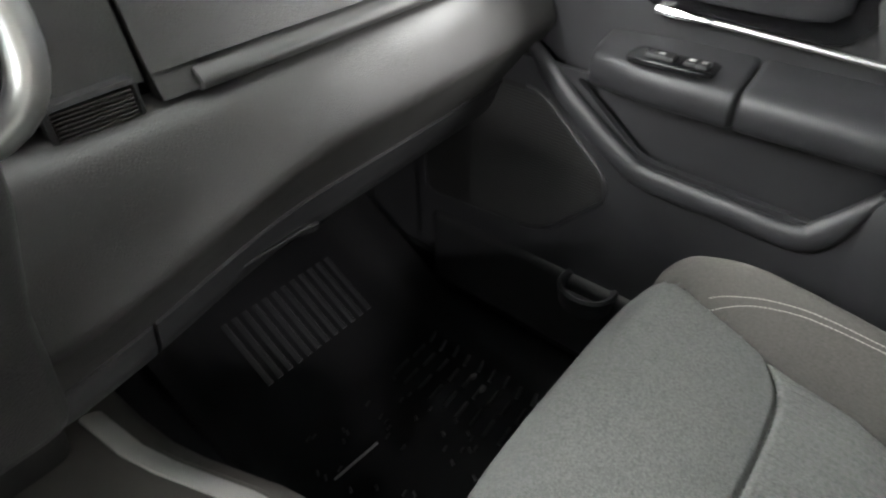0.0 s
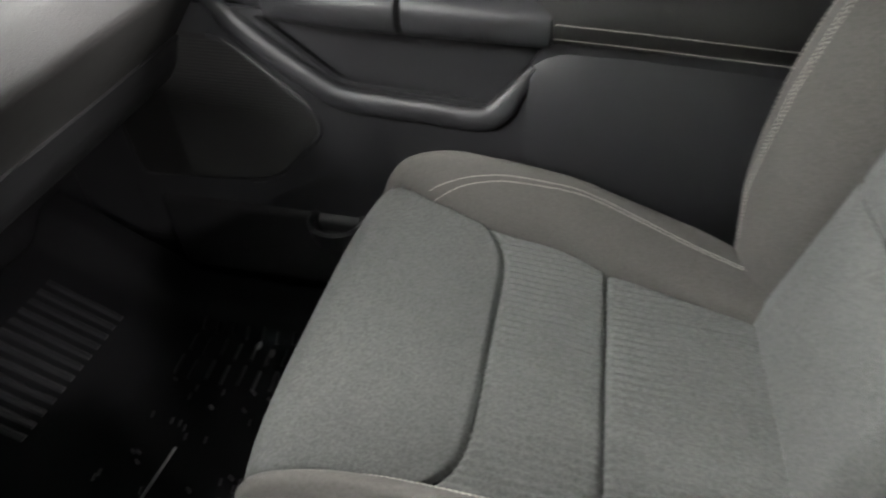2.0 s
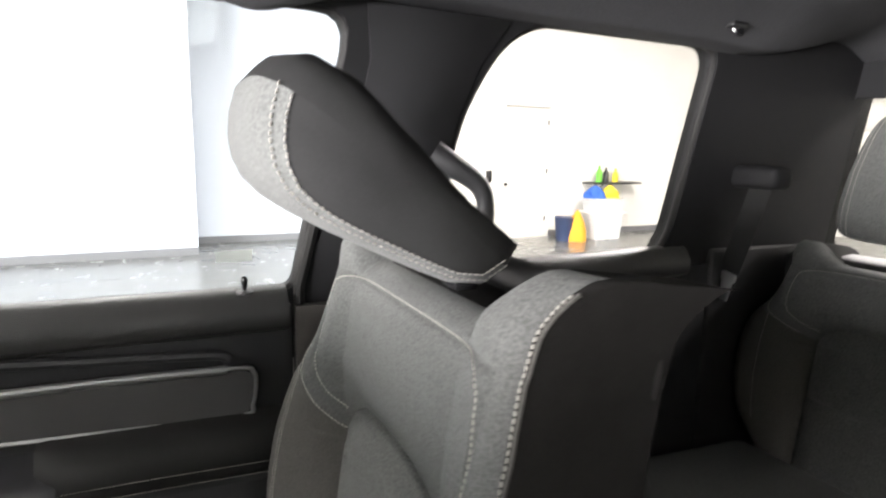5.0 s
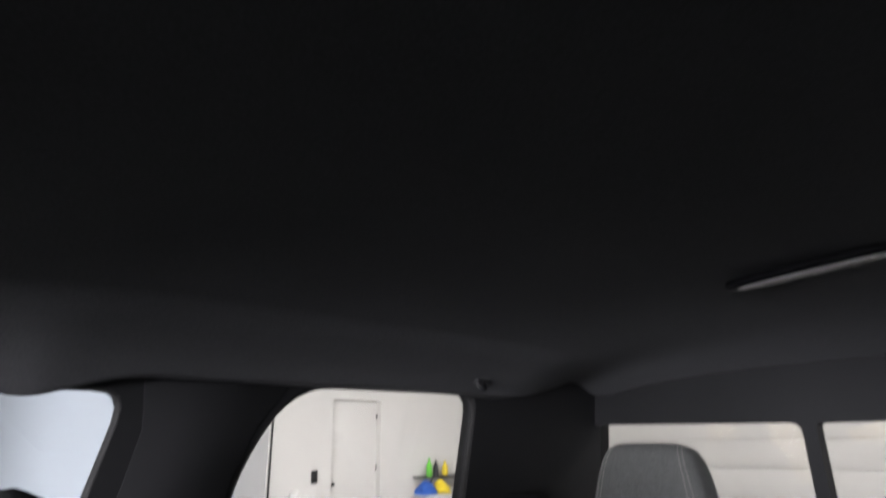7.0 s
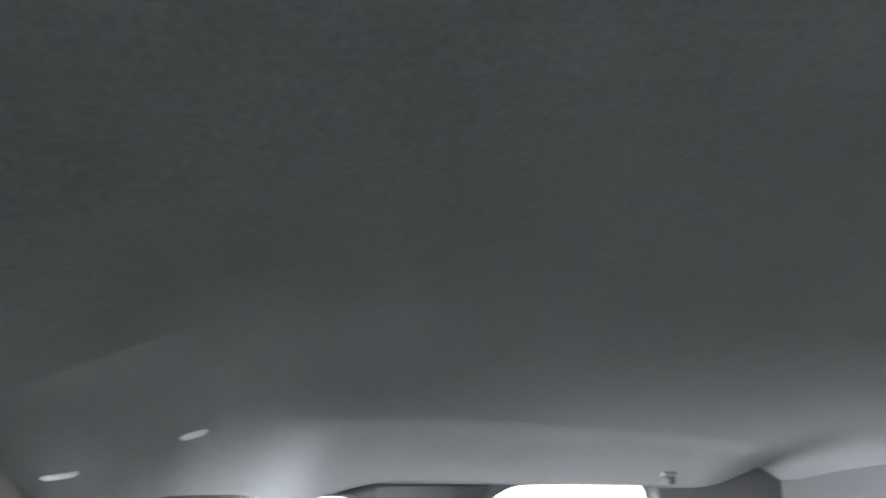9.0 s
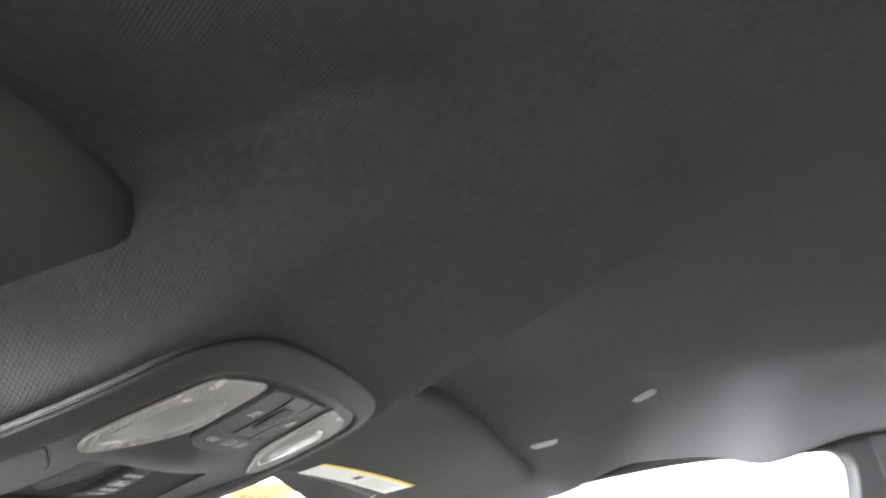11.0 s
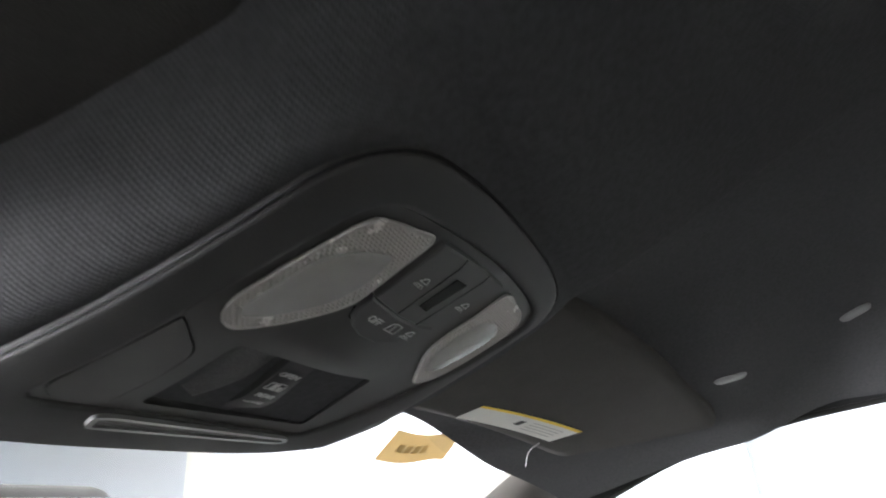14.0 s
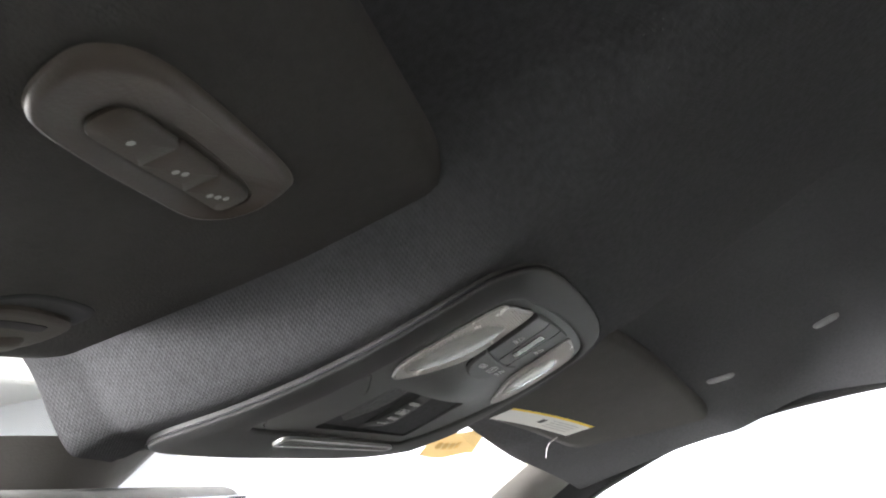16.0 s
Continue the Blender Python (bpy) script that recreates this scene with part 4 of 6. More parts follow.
def cushion_at(a, y):
    """Top of the cushion: a across from its middle line, y along the car; past the edges the sides go down."""
    half = 0.258 - 0.02 * step(-0.1, -0.24, y)
    front = cushion_front(min(abs(a), 0.25))
    drop = 0.0
    if abs(a) > half:
        drop += abs(a) - half
    if y > front:
        drop += y - front
    aa, yy = max(-half, min(half, a)), min(y, front)
    z = smooth_table(CZ, yy)
    ain = smooth_table(AIN, yy)
    q = (abs(aa) - ain) / (half - ain)
    if q > 0:
        z += smooth_table(HB, yy) * math.sin(min(1.0, q * 1.25) * math.pi / 2) ** 0.85
    else:
        ys = cushion_seam(aa)
        if yy < ys:
            z += 0.0009 * math.sin(2 * math.pi * aa / 0.0105 + 0.5 * math.sin(yy * 90)) * (1 - step(-0.012, 0, abs(aa) - ain))
            z += 0.004 * (1 - min(1, abs(yy - 0.068) / 0.068) ** 2 if yy > 0 else 1 - min(1, abs(yy + 0.11) / 0.11) ** 2)
            z += groove(yy, 0.0042, 0.008)
        else:
            z += 0.005 * (1 - (min(1, abs(yy - 0.24) / 0.1)) ** 2)
        z += groove(yy - ys, 0.0042, 0.009)
    z += groove(abs(aa) - ain, 0.0045, 0.011 if yy < 0.28 else 0.004)
    r = 0.045
    for d in (half - abs(aa), front - yy):
        if d < r:
            z -= r - math.sqrt(max(0, r * r - (r - d) ** 2))
    return Vector((0.40 + aa, yy, z - drop))


def cushion_region(a, y):
    ain = smooth_table(AIN, y)
    if abs(a) > 0.290 or y > 0.42:
        return "base"
    if abs(a) > ain and y < 0.345:
        return "bolster_r" if a > 0 else "bolster_l"
    ys = cushion_seam(a)
    return "front_pad" if y > ys else ("insert_front" if y > 0 else "insert_rear")


seat = thing("front_seat", "grey cloth front passenger seat with pale stitching", "seat")
us = span(-0.42, -0.262, 8)[:-1] + span(-0.262, -0.205, 14)[:-1] + span(-0.205, 0.205, 230)[:-1] + span(0.205, 0.262, 14)[:-1] + span(0.262, 0.42, 8)
vs = span(-0.26, 0.30, 190)[:-1] + span(0.30, 0.366, 22)[:-1] + span(0.366, 0.56, 8)
RIB = material("ribbed_insert_cloth", (0.080, 0.082, 0.079), 0.95, vary=0.5, scale=300, bump=0.9, bump_scale=620, spec=0.12, sheen=0.08, mottle=0.12)
cmat = {"front_pad": (CLOTH, "cushion_front", ""), "insert_front": (RIB, "cushion_insert", "ribbed grey knit insert"), "insert_rear": (RIB, "cushion_insert", "ribbed grey knit insert"),
        "bolster_r": (CLOTH_SIDE, "cushion_bolster", "smooth warm grey side bolster"), "bolster_l": (CLOTH_SIDE, "cushion_bolster", "smooth warm grey side bolster"), "base": (VINYL, "cushion_base", "black cushion side")}
for k, bm in grid_parts(us, vs, cushion_at, cushion_region).items():
    part(cmat[k][1], bm, cmat[k][0], seat, cmat[k][2], 80)
part("seat_pedestal", rbox(0.20, 0.60, -0.22, 0.22, 0.0, 0.26, 0.02, 2), PLASTIC, seat, "black seat pedestal")
for s in (-1, 1):
    for off in (0.0, 0.0036):
        line = [cushion_at(s * a, y) for a, y in [(p.x + off, p.y) for p in smooth_line([(0.217, 0.262, 0), (0.217, 0.235, 0), (0.219, 0.195, 0), (0.221, 0.14, 0), (0.219, 0.06, 0), (0.206, -0.03, 0), (0.193, -0.11, 0), (0.180, -0.20, 0)], 8)]]
        part("stitching", stitches(line, (0, 0, 1), 0.0055, 0.0040, 0.0009), THREAD, seat, "row of pale thread stitches", 0)

# dark tubes put the shade of the sewn grooves into the colour
SEAM_SHADE = material("seam_shade", (0.015, 0.015, 0.015), 0.9, vary=0.1)
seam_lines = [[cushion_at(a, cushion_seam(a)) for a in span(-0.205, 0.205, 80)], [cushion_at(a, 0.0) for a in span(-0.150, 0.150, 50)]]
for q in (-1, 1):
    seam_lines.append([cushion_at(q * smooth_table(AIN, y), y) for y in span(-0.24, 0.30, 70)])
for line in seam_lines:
    part("seam", tube([p + Vector((0, 0, 0.0004)) for p in line], 0.0011, 5), SEAM_SHADE, seat, "dark tube for the shade in a sewn seam")

TILT = radians(8)
BUP, BFW = Vector((0, -math.sin(TILT), math.cos(TILT))), Vector((0, math.cos(TILT), math.sin(TILT)))
BHALF = [(-0.02, 0.225), (0.03, 0.250), (0.10, 0.282), (0.2, 0.297), (0.30, 0.300), (0.40, 0.297), (0.445, 0.286), (0.48, 0.264), (0.52, 0.254), (0.57, 0.246), (0.61, 0.243), (0.65, 0.248), (0.69, 0.256), (0.72, 0.256)]
WB = [(-0.02, 0.020), (0.05, 0.036), (0.12, 0.054), (0.25, 0.065), (0.34, 0.062), (0.42, 0.046), (0.48, 0.030), (0.55, 0.020), (0.62, 0.010), (0.72, 0.0)]
VTOP = 0.700


def crest(a):
    """Top edge of a backrest: low behind the head restraint, high at the shoulders."""
    return 0.630 + 0.060 * step(0.135, 0.215, abs(a))


def arch_of(a, v):
    """Below 0 inside the padded insert, above 0 outside, in metres."""
    if v < 0.37:
        return abs(a) - 0.156
    return 0.10 * (((abs(a) / 0.156) ** 2.6 + ((v - 0.37) / 0.076) ** 2.6) ** (1 / 2.6) - 1)


def seat_back(origin, ka, kv, parent, cloth, fine=1.0):
    """A backrest. origin: foot of its middle line. ka, kv: stretch across and up. Gives the place of a point on its face."""
    o = Vector(origin)

    def on(a, v, back=0.0):
        half = smooth_table(BHALF, v)
        top = crest(a)
        w = 0.0
        q = (abs(a) - 0.156) / max(0.03, half - 0.156)
        if q > 0:
            w += smooth_table(WB, v) * math.sin(min(1, q * 1.45) * math.pi / 2) ** 1.1
        d = arch_of(a, v)
        w -= 0.010 * step(0.030, 0.0, d)
        if d < 0:
            w += 0.014 * step(0.0, -0.05, d) + groove(v - 0.205, 0.004, 0.005)
        w += groove(d, 0.0045, 0.009)
        yoke = max(abs(a) - 0.219, v - 0.605, 0.432 - v)
        w += (0.006 * step(0.0, -0.035, yoke) + groove(yoke, 0.004, 0.004)) * step(0.44, 0.49, v)
        w -= 0.035 * step(0.60, 0.70, v)
        # the two shoulders stand out from the hollow behind the head restraint
        w += 0.016 * step(0.605, 0.65, v) * step(0.125, 0.175, abs(a)) + groove(abs(a) - 0.150 + 0.1 * (v - 0.63), 0.005, 0.006) * step(0.605, 0.62, v)
        rr = 0.034
        for dd in (half - abs(a), top - v):
            if dd < rr:
                w -= rr - math.sqrt(max(0, rr * rr - (rr - max(0.0, dd)) ** 2))
        return o + Vector((ka * a, 0, 0)) + BUP * (kv * v) + BFW * (w - back)

    def at(a, v):
        """Over the whole sheet: past the edges the sides and the back go off rearwards."""
        vv = min(v, VTOP)
        side = max(0.0, abs(a) - 0.300)
        aa = max(-1.0, min(1.0, a / 0.300)) * smooth_table(BHALF, vv)
        if vv > 0.50:
            vv = 0.50 + (vv - 0.50) * (crest(aa) - 0.50) / (VTOP - 0.50)
            aa = max(-1.0, min(1.0, a / 0.300)) * smooth_table(BHALF, vv)
        return on(aa, vv, max(side, v - VTOP))

    def region(a, v):
        if abs(a) > 0.2935 or v > VTOP + 0.001:
            return "side"
        a = a / 0.300 * smooth_table(BHALF, v)
        if arch_of(a, v) < 0:
            return "insert"
        if abs(a) > 0.156 and v < 0.385 + 0.62 * max(0, abs(a) - 0.156):
            return "bolster_r" if a > 0 else "bolster_l"
        return "yoke"

    n = fine
    aus = span(-0.43, -0.300, 8)[:-1] + span(-0.300, -0.2935, 4)[:-1] + span(-0.2935, 0.2935, int(200 * n))[:-1] + span(0.2935, 0.300, 4)[:-1] + span(0.300, 0.43, 8)
    avs = span(-0.02, 0.60, int(200 * n))[:-1] + span(0.60, VTOP, int(40 * n))[:-1] + span(VTOP, VTOP + 0.13, 8)
    mats = {"insert": (cloth[1], "back_insert", "soft grey knit insert"), "yoke": (cloth[0], "back_yoke", ""), "bolster_r": (cloth[2], "back_bolster", "warm grey side bolster"), "bolster_l": (cloth[2], "back_bolster", "warm grey side bolster"), "side": (SIDE, "back_shell", "black side and rear cover")}
    for k, bm in grid_parts(aus, avs, at, region).items():
        part(mats[k][1], bm, mats[k][0], parent, mats[k][2], 80)
    return on


bat = seat_back((0.40, -0.190, 0.40), 1.0, 1.0, seat, (CLOTH, RIB, CLOTH_SIDE))
loop1 = [(0.153, 0.418), (0.178, 0.431), (0.199, 0.449), (0.214, 0.475), (0.2195, 0.503), (0.218, 0.53), (0.213, 0.563), (0.206, 0.585), (0.188, 0.598), (0.15, 0.604), (0.08, 0.606), (0.0, 0.606)]
loop1 = loop1 + [(-a, v) for a, v in loop1[-2::-1]]
smooth_loop = smooth_line([(a, v, 0) for a, v in loop1], 8)
part("stitching", stitches([bat(p.x, p.y) for p in smooth_loop], BFW, 0.0058, 0.0044, 0.0011), THREAD, seat, "row of pale thread stitches", 0)
part("piping", tube([bat(p.x * 0.985, p.y - 0.002) - BFW * 0.001 for p in smooth_loop], 0.0016, 6), CLOTH, seat, "corded seam piping")
for s in (1, -1):
    l2 = [(0.157, 0.384), (0.186, 0.403), (0.218, 0.425), (0.240, 0.444), (0.252, 0.468), (0.2535, 0.49), (0.248, 0.53), (0.242, 0.57), (0.239, 0.605), (0.243, 0.645), (0.248, 0.676)]
    line = [bat(s * p.x, p.y) for p in smooth_line([(a, v, 0) for a, v in l2], 8)]
    part("stitching", stitches(line, BFW, 0.0060, 0.0046, 0.0012), THREAD, seat, "row of pale thread stitches", 0)
    part("piping", tube([p - BFW * 0.001 + Vector((s * 0.004, 0, 0)) for p in line], 0.0022, 6), CLOTH_SIDE, seat, "corded seam piping")
    for off in (0.0, 0.007):
        line = [bat(s * (p.x + off), p.y) for p in smooth_line([(0.243, 0.440, 0), (0.240, 0.38, 0), (0.237, 0.30, 0), (0.236, 0.20, 0), (0.230, 0.10, 0), (0.215, 0.04, 0)], 8)]
        part("stitching", stitches(line, BFW), THREAD, seat, "row of pale thread stitches", 0)
        line = [bat(s * (p.x - off * 0.9), p.y) for p in smooth_line([(0.276, 0.446, 0), (0.287, 0.40, 0), (0.2905, 0.34, 0), (0.289, 0.24, 0), (0.280, 0.14, 0)], 8)]
        part("stitching", stitches(line, BFW + Vector((s, 0, 0)), 0.0060, 0.0046, 0.0011), THREAD, seat, "row of pale thread stitches", 0)
    for k in range(30):
        q = math.pi / 2 * (0.05 + 0.93 * k / 29)
        aa, vv = 0.156 * math.sin(q) ** (1 / 1.3), 0.37 + 0.076 * math.cos(q) ** (1 / 1.3)
        part("pucker", tube([bat(s * aa * 0.955, vv - 0.014 * math.cos(q) ** 0.5) + BFW * 0.0004, bat(s * aa * 0.993, vv - 0.002) + BFW * 0.0008], [0.0005, 0.0019], 5), RIB, seat)
    for k in range(16):
        aa = s * (0.008 + 0.0092 * k)
        part("pucker", tube([bat(aa, 0.2080) + BFW * 0.0006, bat(aa * 1.002, 0.221) + BFW * 0.0002], [0.0016, 0.0004], 5), RIB, seat)
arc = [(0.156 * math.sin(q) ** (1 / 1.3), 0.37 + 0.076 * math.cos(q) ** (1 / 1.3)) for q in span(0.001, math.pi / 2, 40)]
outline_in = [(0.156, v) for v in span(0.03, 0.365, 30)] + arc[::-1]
# the same dark tubes as groove shade along the backrest seams
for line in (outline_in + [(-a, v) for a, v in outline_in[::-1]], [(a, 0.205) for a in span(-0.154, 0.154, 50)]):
    part("seam", tube([bat(a, v) + BFW * 0.0002 for a, v in line], 0.0011, 5), SEAM_SHADE, seat, "dark tube for the shade in a sewn seam")
part("back_panel", moved(rbox(-0.245, 0.245, -0.160, -0.125, 0.02, 0.67, 0.02, 3), pose(0.40, -0.190, 0.40, 8)), VINYL, seat, "black rear panel")


def head_restraint(parent, m, wide, long, thick, taper, front_mat, back_mat, posts, n=26, profile=None):
    """A padded head restraint: local z up its length, y towards its face."""
    rings = []
    for i in range(n + 1):
        t = -1 + 2 * i / n
        k = math.sqrt(max(0.0, 1 - abs(t) ** 5.0))
        ring = []
        if profile:
            k = 0.30 + 0.70 * math.sqrt(max(0.0, 1 - abs(t) ** 4.2))
            ring = [Vector((t * wide / 2, c.x * k, c.y * k)) for c in profile]
            rings.append(ring)
            continue
        for j in range(36):
            a = 2 * math.pi * j / 36
            ca, sa = math.cos(a), math.sin(a)
            zz = (abs(sa) ** 0.42) * (1 if sa > 0 else -1) * long / 2 * (0.80 + 0.20 * k)
            yy = (abs(ca) ** 0.55) * (1 if ca > 0 else -1) * thick / 2 * ((0.40 + 0.60 * k) if ca > 0 else (0.70 + 0.30 * k)) + 0.10 * thick * (1 - (zz / (long / 2)) ** 2)
            ring.append(Vector((t * wide / 2 * (1 - taper * (zz / long + 0.5) ** 2.2), yy, zz)))
        rings.append(ring)
    for end in (0, -1):
        c = sum(rings[end], Vector()) / 36
        rings.insert(0 if end == 0 else len(rings), [c + (p - c) * 0.04 for p in rings[end]])
    front = loft([[r[j % 36] for j in range(-9, 10)] for r in rings[3:-3]], closed=False)
    rear = loft([[r[j] for j in range(9, 28)] for r in rings], closed=False)
    for cut in (rings[:4], rings[-4:]):
        rear = join(rear, loft([[r[j % 36] for j in range(-9, 10)] for r in cut], closed=False))
    head = part("head_restraint", moved(front, m), front_mat, parent, "padded head restraint face", 80)
    part("rear_cover", moved(rear, m), back_mat, head, "dark rear cover", 80)
    for s in (-1, 1):
        for row in (3, 4):
            line = [m @ (rings[row if s < 0 else -1 - row][j % 36] * 1.003) for j in range(-9, 10)]
            part("stitching", stitches(line, m.to_3x3() @ Vector((s, 0.8, 0)), 0.0065, 0.0045, 0.0009, 0.0012), THREAD, head, "row of pale thread stitches", 0)
    for s in (-1, 1):
        part("post", tube([m @ (Vector((s * posts[0], -0.09, -0.06)) if profile else Vector((s * posts[0], 0, -long * 0.45))), Vector(posts[1]) + Vector((s * posts[0], 0, 0))], 0.0055, 10), CHROME, parent, "chromed steel post")
        part("post_collar", moved(rbox(-0.018, 0.018, -0.014, 0.014, -0.006, 0.008, 0.005, 2), Matrix.Translation(Vector(posts[1]) + Vector((s * posts[0], 0, 0.004)))), GLOSS, parent, "black post guide")
    return head


def pad_profile(pts, up):
    """Side outline of a pad, 36 points at even angles from its front, about the middle; up is its long axis."""
    up = Vector(up).normalized()
    fwd = Vector((up.y, -up.x))
    line = around(pts, 0)
    polar = sorted((math.atan2(q.dot(up), q.dot(fwd)), q.length) for q in line)
    polar = [(polar[-1][0] - 2 * math.pi, polar[-1][1])] + polar + [(polar[0][0] + 2 * math.pi, polar[0][1])]
    return [(fwd * math.cos(a) + up * math.sin(a)) * lerp_table(polar, a) for a in (math.remainder(2 * math.pi * j / 36, 2 * math.pi) for j in range(36))]


HB_DARK = material("dark_seat_cloth", (0.022, 0.022, 0.022), 0.95, vary=0.15, scale=300, bump=0.4, bump_scale=900, spec=0.15)
wedge = pad_profile([(0.106, -0.013), (0.069, -0.041), (0.008, -0.072), (-0.075, -0.110), (-0.110, -0.112), (-0.141, -0.090), (-0.145, -0.064), (-0.101, -0.040), (-0.006, 0.050), (0.045, 0.097), (0.083, 0.109), (0.111, 0.093), (0.123, 0.057), (0.122, 0.018)], (0.8, 0.6))
head_restraint(seat, pose(0.40, -0.225, 1.145), 0.285, 0.26, 0.114, 0.12, CLOTH, HB_DARK, (0.062, (0.40, -0.315, 1.030)), profile=wedge)

rseat = thing("rear_bench", "dark grey cloth rear bench seat section", "bench seat", REAR)
HBK = (CLOTH, RIB, CLOTH_SIDE)
rat = seat_back((0.452, -1.335, 0.42), 1.16, 0.80, rseat, HBK, 0.6)
part("back_base", rbox(0.14, 0.78, -1.57, -1.44, 0.30, 0.93, 0.03, 3), VINYL, rseat, "black rear seat shell")
part("cushion", moved(rbox(-0.33, 0.33, -0.25, 0.25, -0.09, 0.08, 0.05, 5), pose(0.452, -1.09, 0.36, 4)), CLOTH, rseat, "grey cloth cushion")
part("cushion_base", rbox(0.14, 0.77, -1.32, -0.9, 0.0, 0.28, 0.02), PLASTIC, rseat, "black seat plinth")
head_restraint(rseat, pose(0.438, -1.385, 1.130, 6), 0.332, 0.292, 0.105, 0.34, CLOTH, CLOTH, (0.075, (0.440, -1.40, 0.988)))
for s in (1, -1):
    line = [rat(s * p.x, p.y) for p in smooth_line([(0.243, 0.44, 0), (0.238, 0.30, 0), (0.236, 0.20, 0), (0.230, 0.10, 0)], 6)]
    part("stitching", stitches(line, BFW), THREAD, rseat, "row of pale thread stitches", 0)
for line in ([(a * 1.0, v) for a, v in loop1], [(0.184, 0.403), (0.240, 0.444), (0.252, 0.478), (0.242, 0.57), (0.246, 0.645)]):
    part("stitching", stitches([rat(p.x, p.y) for p in smooth_line([(a, v, 0) for a, v in line], 6)], BFW, 0.007, 0.005, 0.0009), THREAD, rseat, "row of pale thread stitches", 0)
mid = thing("rear_bench", "dark grey cloth rear bench, centre section", "bench seat", REAR)
part("backrest", rbox(-0.13, 0.115, -1.54, -1.40, 0.30, 0.965, 0.035, 4), CLOTH, mid)
part("cushion", rbox(-0.14, 0.115, -1.34, -0.86, 0.0, 0.42, 0.04, 4), CLOTH, mid)

# ---------------------------------------------------------------- belts and grab handle on the pillars
WEB = material("belt_webbing", (0.018, 0.018, 0.018), 0.8, vary=0.15, scale=200, bump=0.6, bump_scale=500, kind="weave")
belt = thing("seat_belt", "black rear seat belt with a steel tongue on the pillar", "seat belt", REAR)
part("webbing", solid(extrude_profile([-0.025, 0.025], span(0, 1, 14), lambda p, t: Vector((0.718 + 0.085 * t + 0.92 * p, -1.245 + 0.35 * p, 1.12 - 0.30 * t + 0.1 * p))), 0.0016), WEB, belt)
part("belt_guide", rbox(0.672, 0.80, -1.29, -1.215, 1.095, 1.150, 0.018, 3), TRIM, belt, "black belt guide cover")
part("tongue", moved(join(rbox(-0.016, 0.016, -0.004, 0.004, -0.03, 0.03, 0.003, 2), rbox(-0.021, 0.021, -0.006, 0.006, 0.022, 0.045, 0.004, 2)), pose(0.790, -1.24, 0.835, 0, -12)), SATIN, belt, "bare steel buckle tongue")
fb = thing("seat_belt", "black front seat belt with its height adjuster", "seat belt", REAR)
part("adjuster", loft([[Vector((tumble(1.13) - w, -0.348 + a * k, 1.145 + b * k)) for a, b in rounded([(-0.024, -0.062), (-0.022, 0.062), (0.022, 0.062), (0.024, -0.062)], 0.018, 6)] for k, w in ((1.0, -0.004), (1.0, 0.012), (0.86, 0.020))]), GLOSS, fb, "gloss black height adjuster")
part("anchor_loop", moved(loft([[Vector((x, 0.046 * math.cos(a) * k, 0.024 * math.sin(a) * k)) for a in (2 * math.pi * i / 20 for i in range(20))] for x, k in ((0.012, 0.9), (0.0, 1.0), (-0.010, 0.9))]), Matrix.Translation((tumble(1.06) - 0.026, -0.350, 1.075))), PLASTIC, fb, "black belt loop")
part("webbing", solid(extrude_profile([-0.024, 0.024], span(0, 1, 14), lambda p, t: Vector((0.765 + 0.02 * t, -0.352 + p - 0.05 * t, 1.075 - 0.55 * t))), 0.0016), WEB, fb)
gh = thing("grab_handle", "black moulded grab handle on the centre pillar", "handle", REAR)
hl = smooth_line([(0.770, -0.395, 1.165), (0.752, -0.430, 1.142), (0.740, -0.472, 1.112), (0.738, -0.489, 1.07), (0.740, -0.486, 1.00), (0.745, -0.468, 0.945), (0.762, -0.430, 0.918), (0.775, -0.40, 0.905)], 6)
part("grip", tube(hl, [0.026 - 0.009 * math.sin(math.pi * i / (len(hl) - 1)) for i in range(len(hl))], 12), PLASTIC, gh)
bp = thing("pillar_cover", "black moulded cover of the centre pillar", "pillar cover", kind="structure")
bp.name = "trim_pillar_centre"
part("upper_cover", loft([[Vector((tumble(z) - 0.004 - 0.016 * math.sin(math.pi * k / 8), y0 + (y1 - y0) * k / 8, z)) for k in range(9)] + [Vector((tumble(z) + 0.02, y1, z)), Vector((tumble(z) + 0.02, y0, z))] for z, y0, y1 in ((0.60, -0.236, -0.49), (0.93, -0.248, -0.49), (1.10, -0.312, -0.508), (1.22, -0.342, -0.528), (1.32, -0.360, -0.565), (1.40, -0.350, -0.62))]), TRIM, bp)
WARM = material("warm_pillar_plastic", (0.075, 0.068, 0.062), 0.6, vary=0.1, scale=60, bump=0.3, bump_scale=600)
part("lower_cover", loft([[Vector((0.79 - 0.012 * math.sin(math.pi * k / 8), y0 + (y1 - y0) * k / 8, z)) for k in range(9)] + [Vector((0.84, y1, z)), Vector((0.84, y0, z))] for z, y0, y1 in ((0.05, -0.237, -0.50), (0.60, -0.237, -0.50), (0.90, -0.237, -0.495))]), WARM, bp)
part("door_seal", tube([(0.808, -0.236, 0.1), (0.806, -0.246, 0.93), (0.795, -0.292, 1.12), (0.772, -0.336, 1.30)], 0.010, 8), VINYL, bp, "black rubber door seal")


# ---------------------------------------------------------------- front passenger door
def yz(pts, x):
    return [Vector((x, p[0], p[1])) for p in pts]


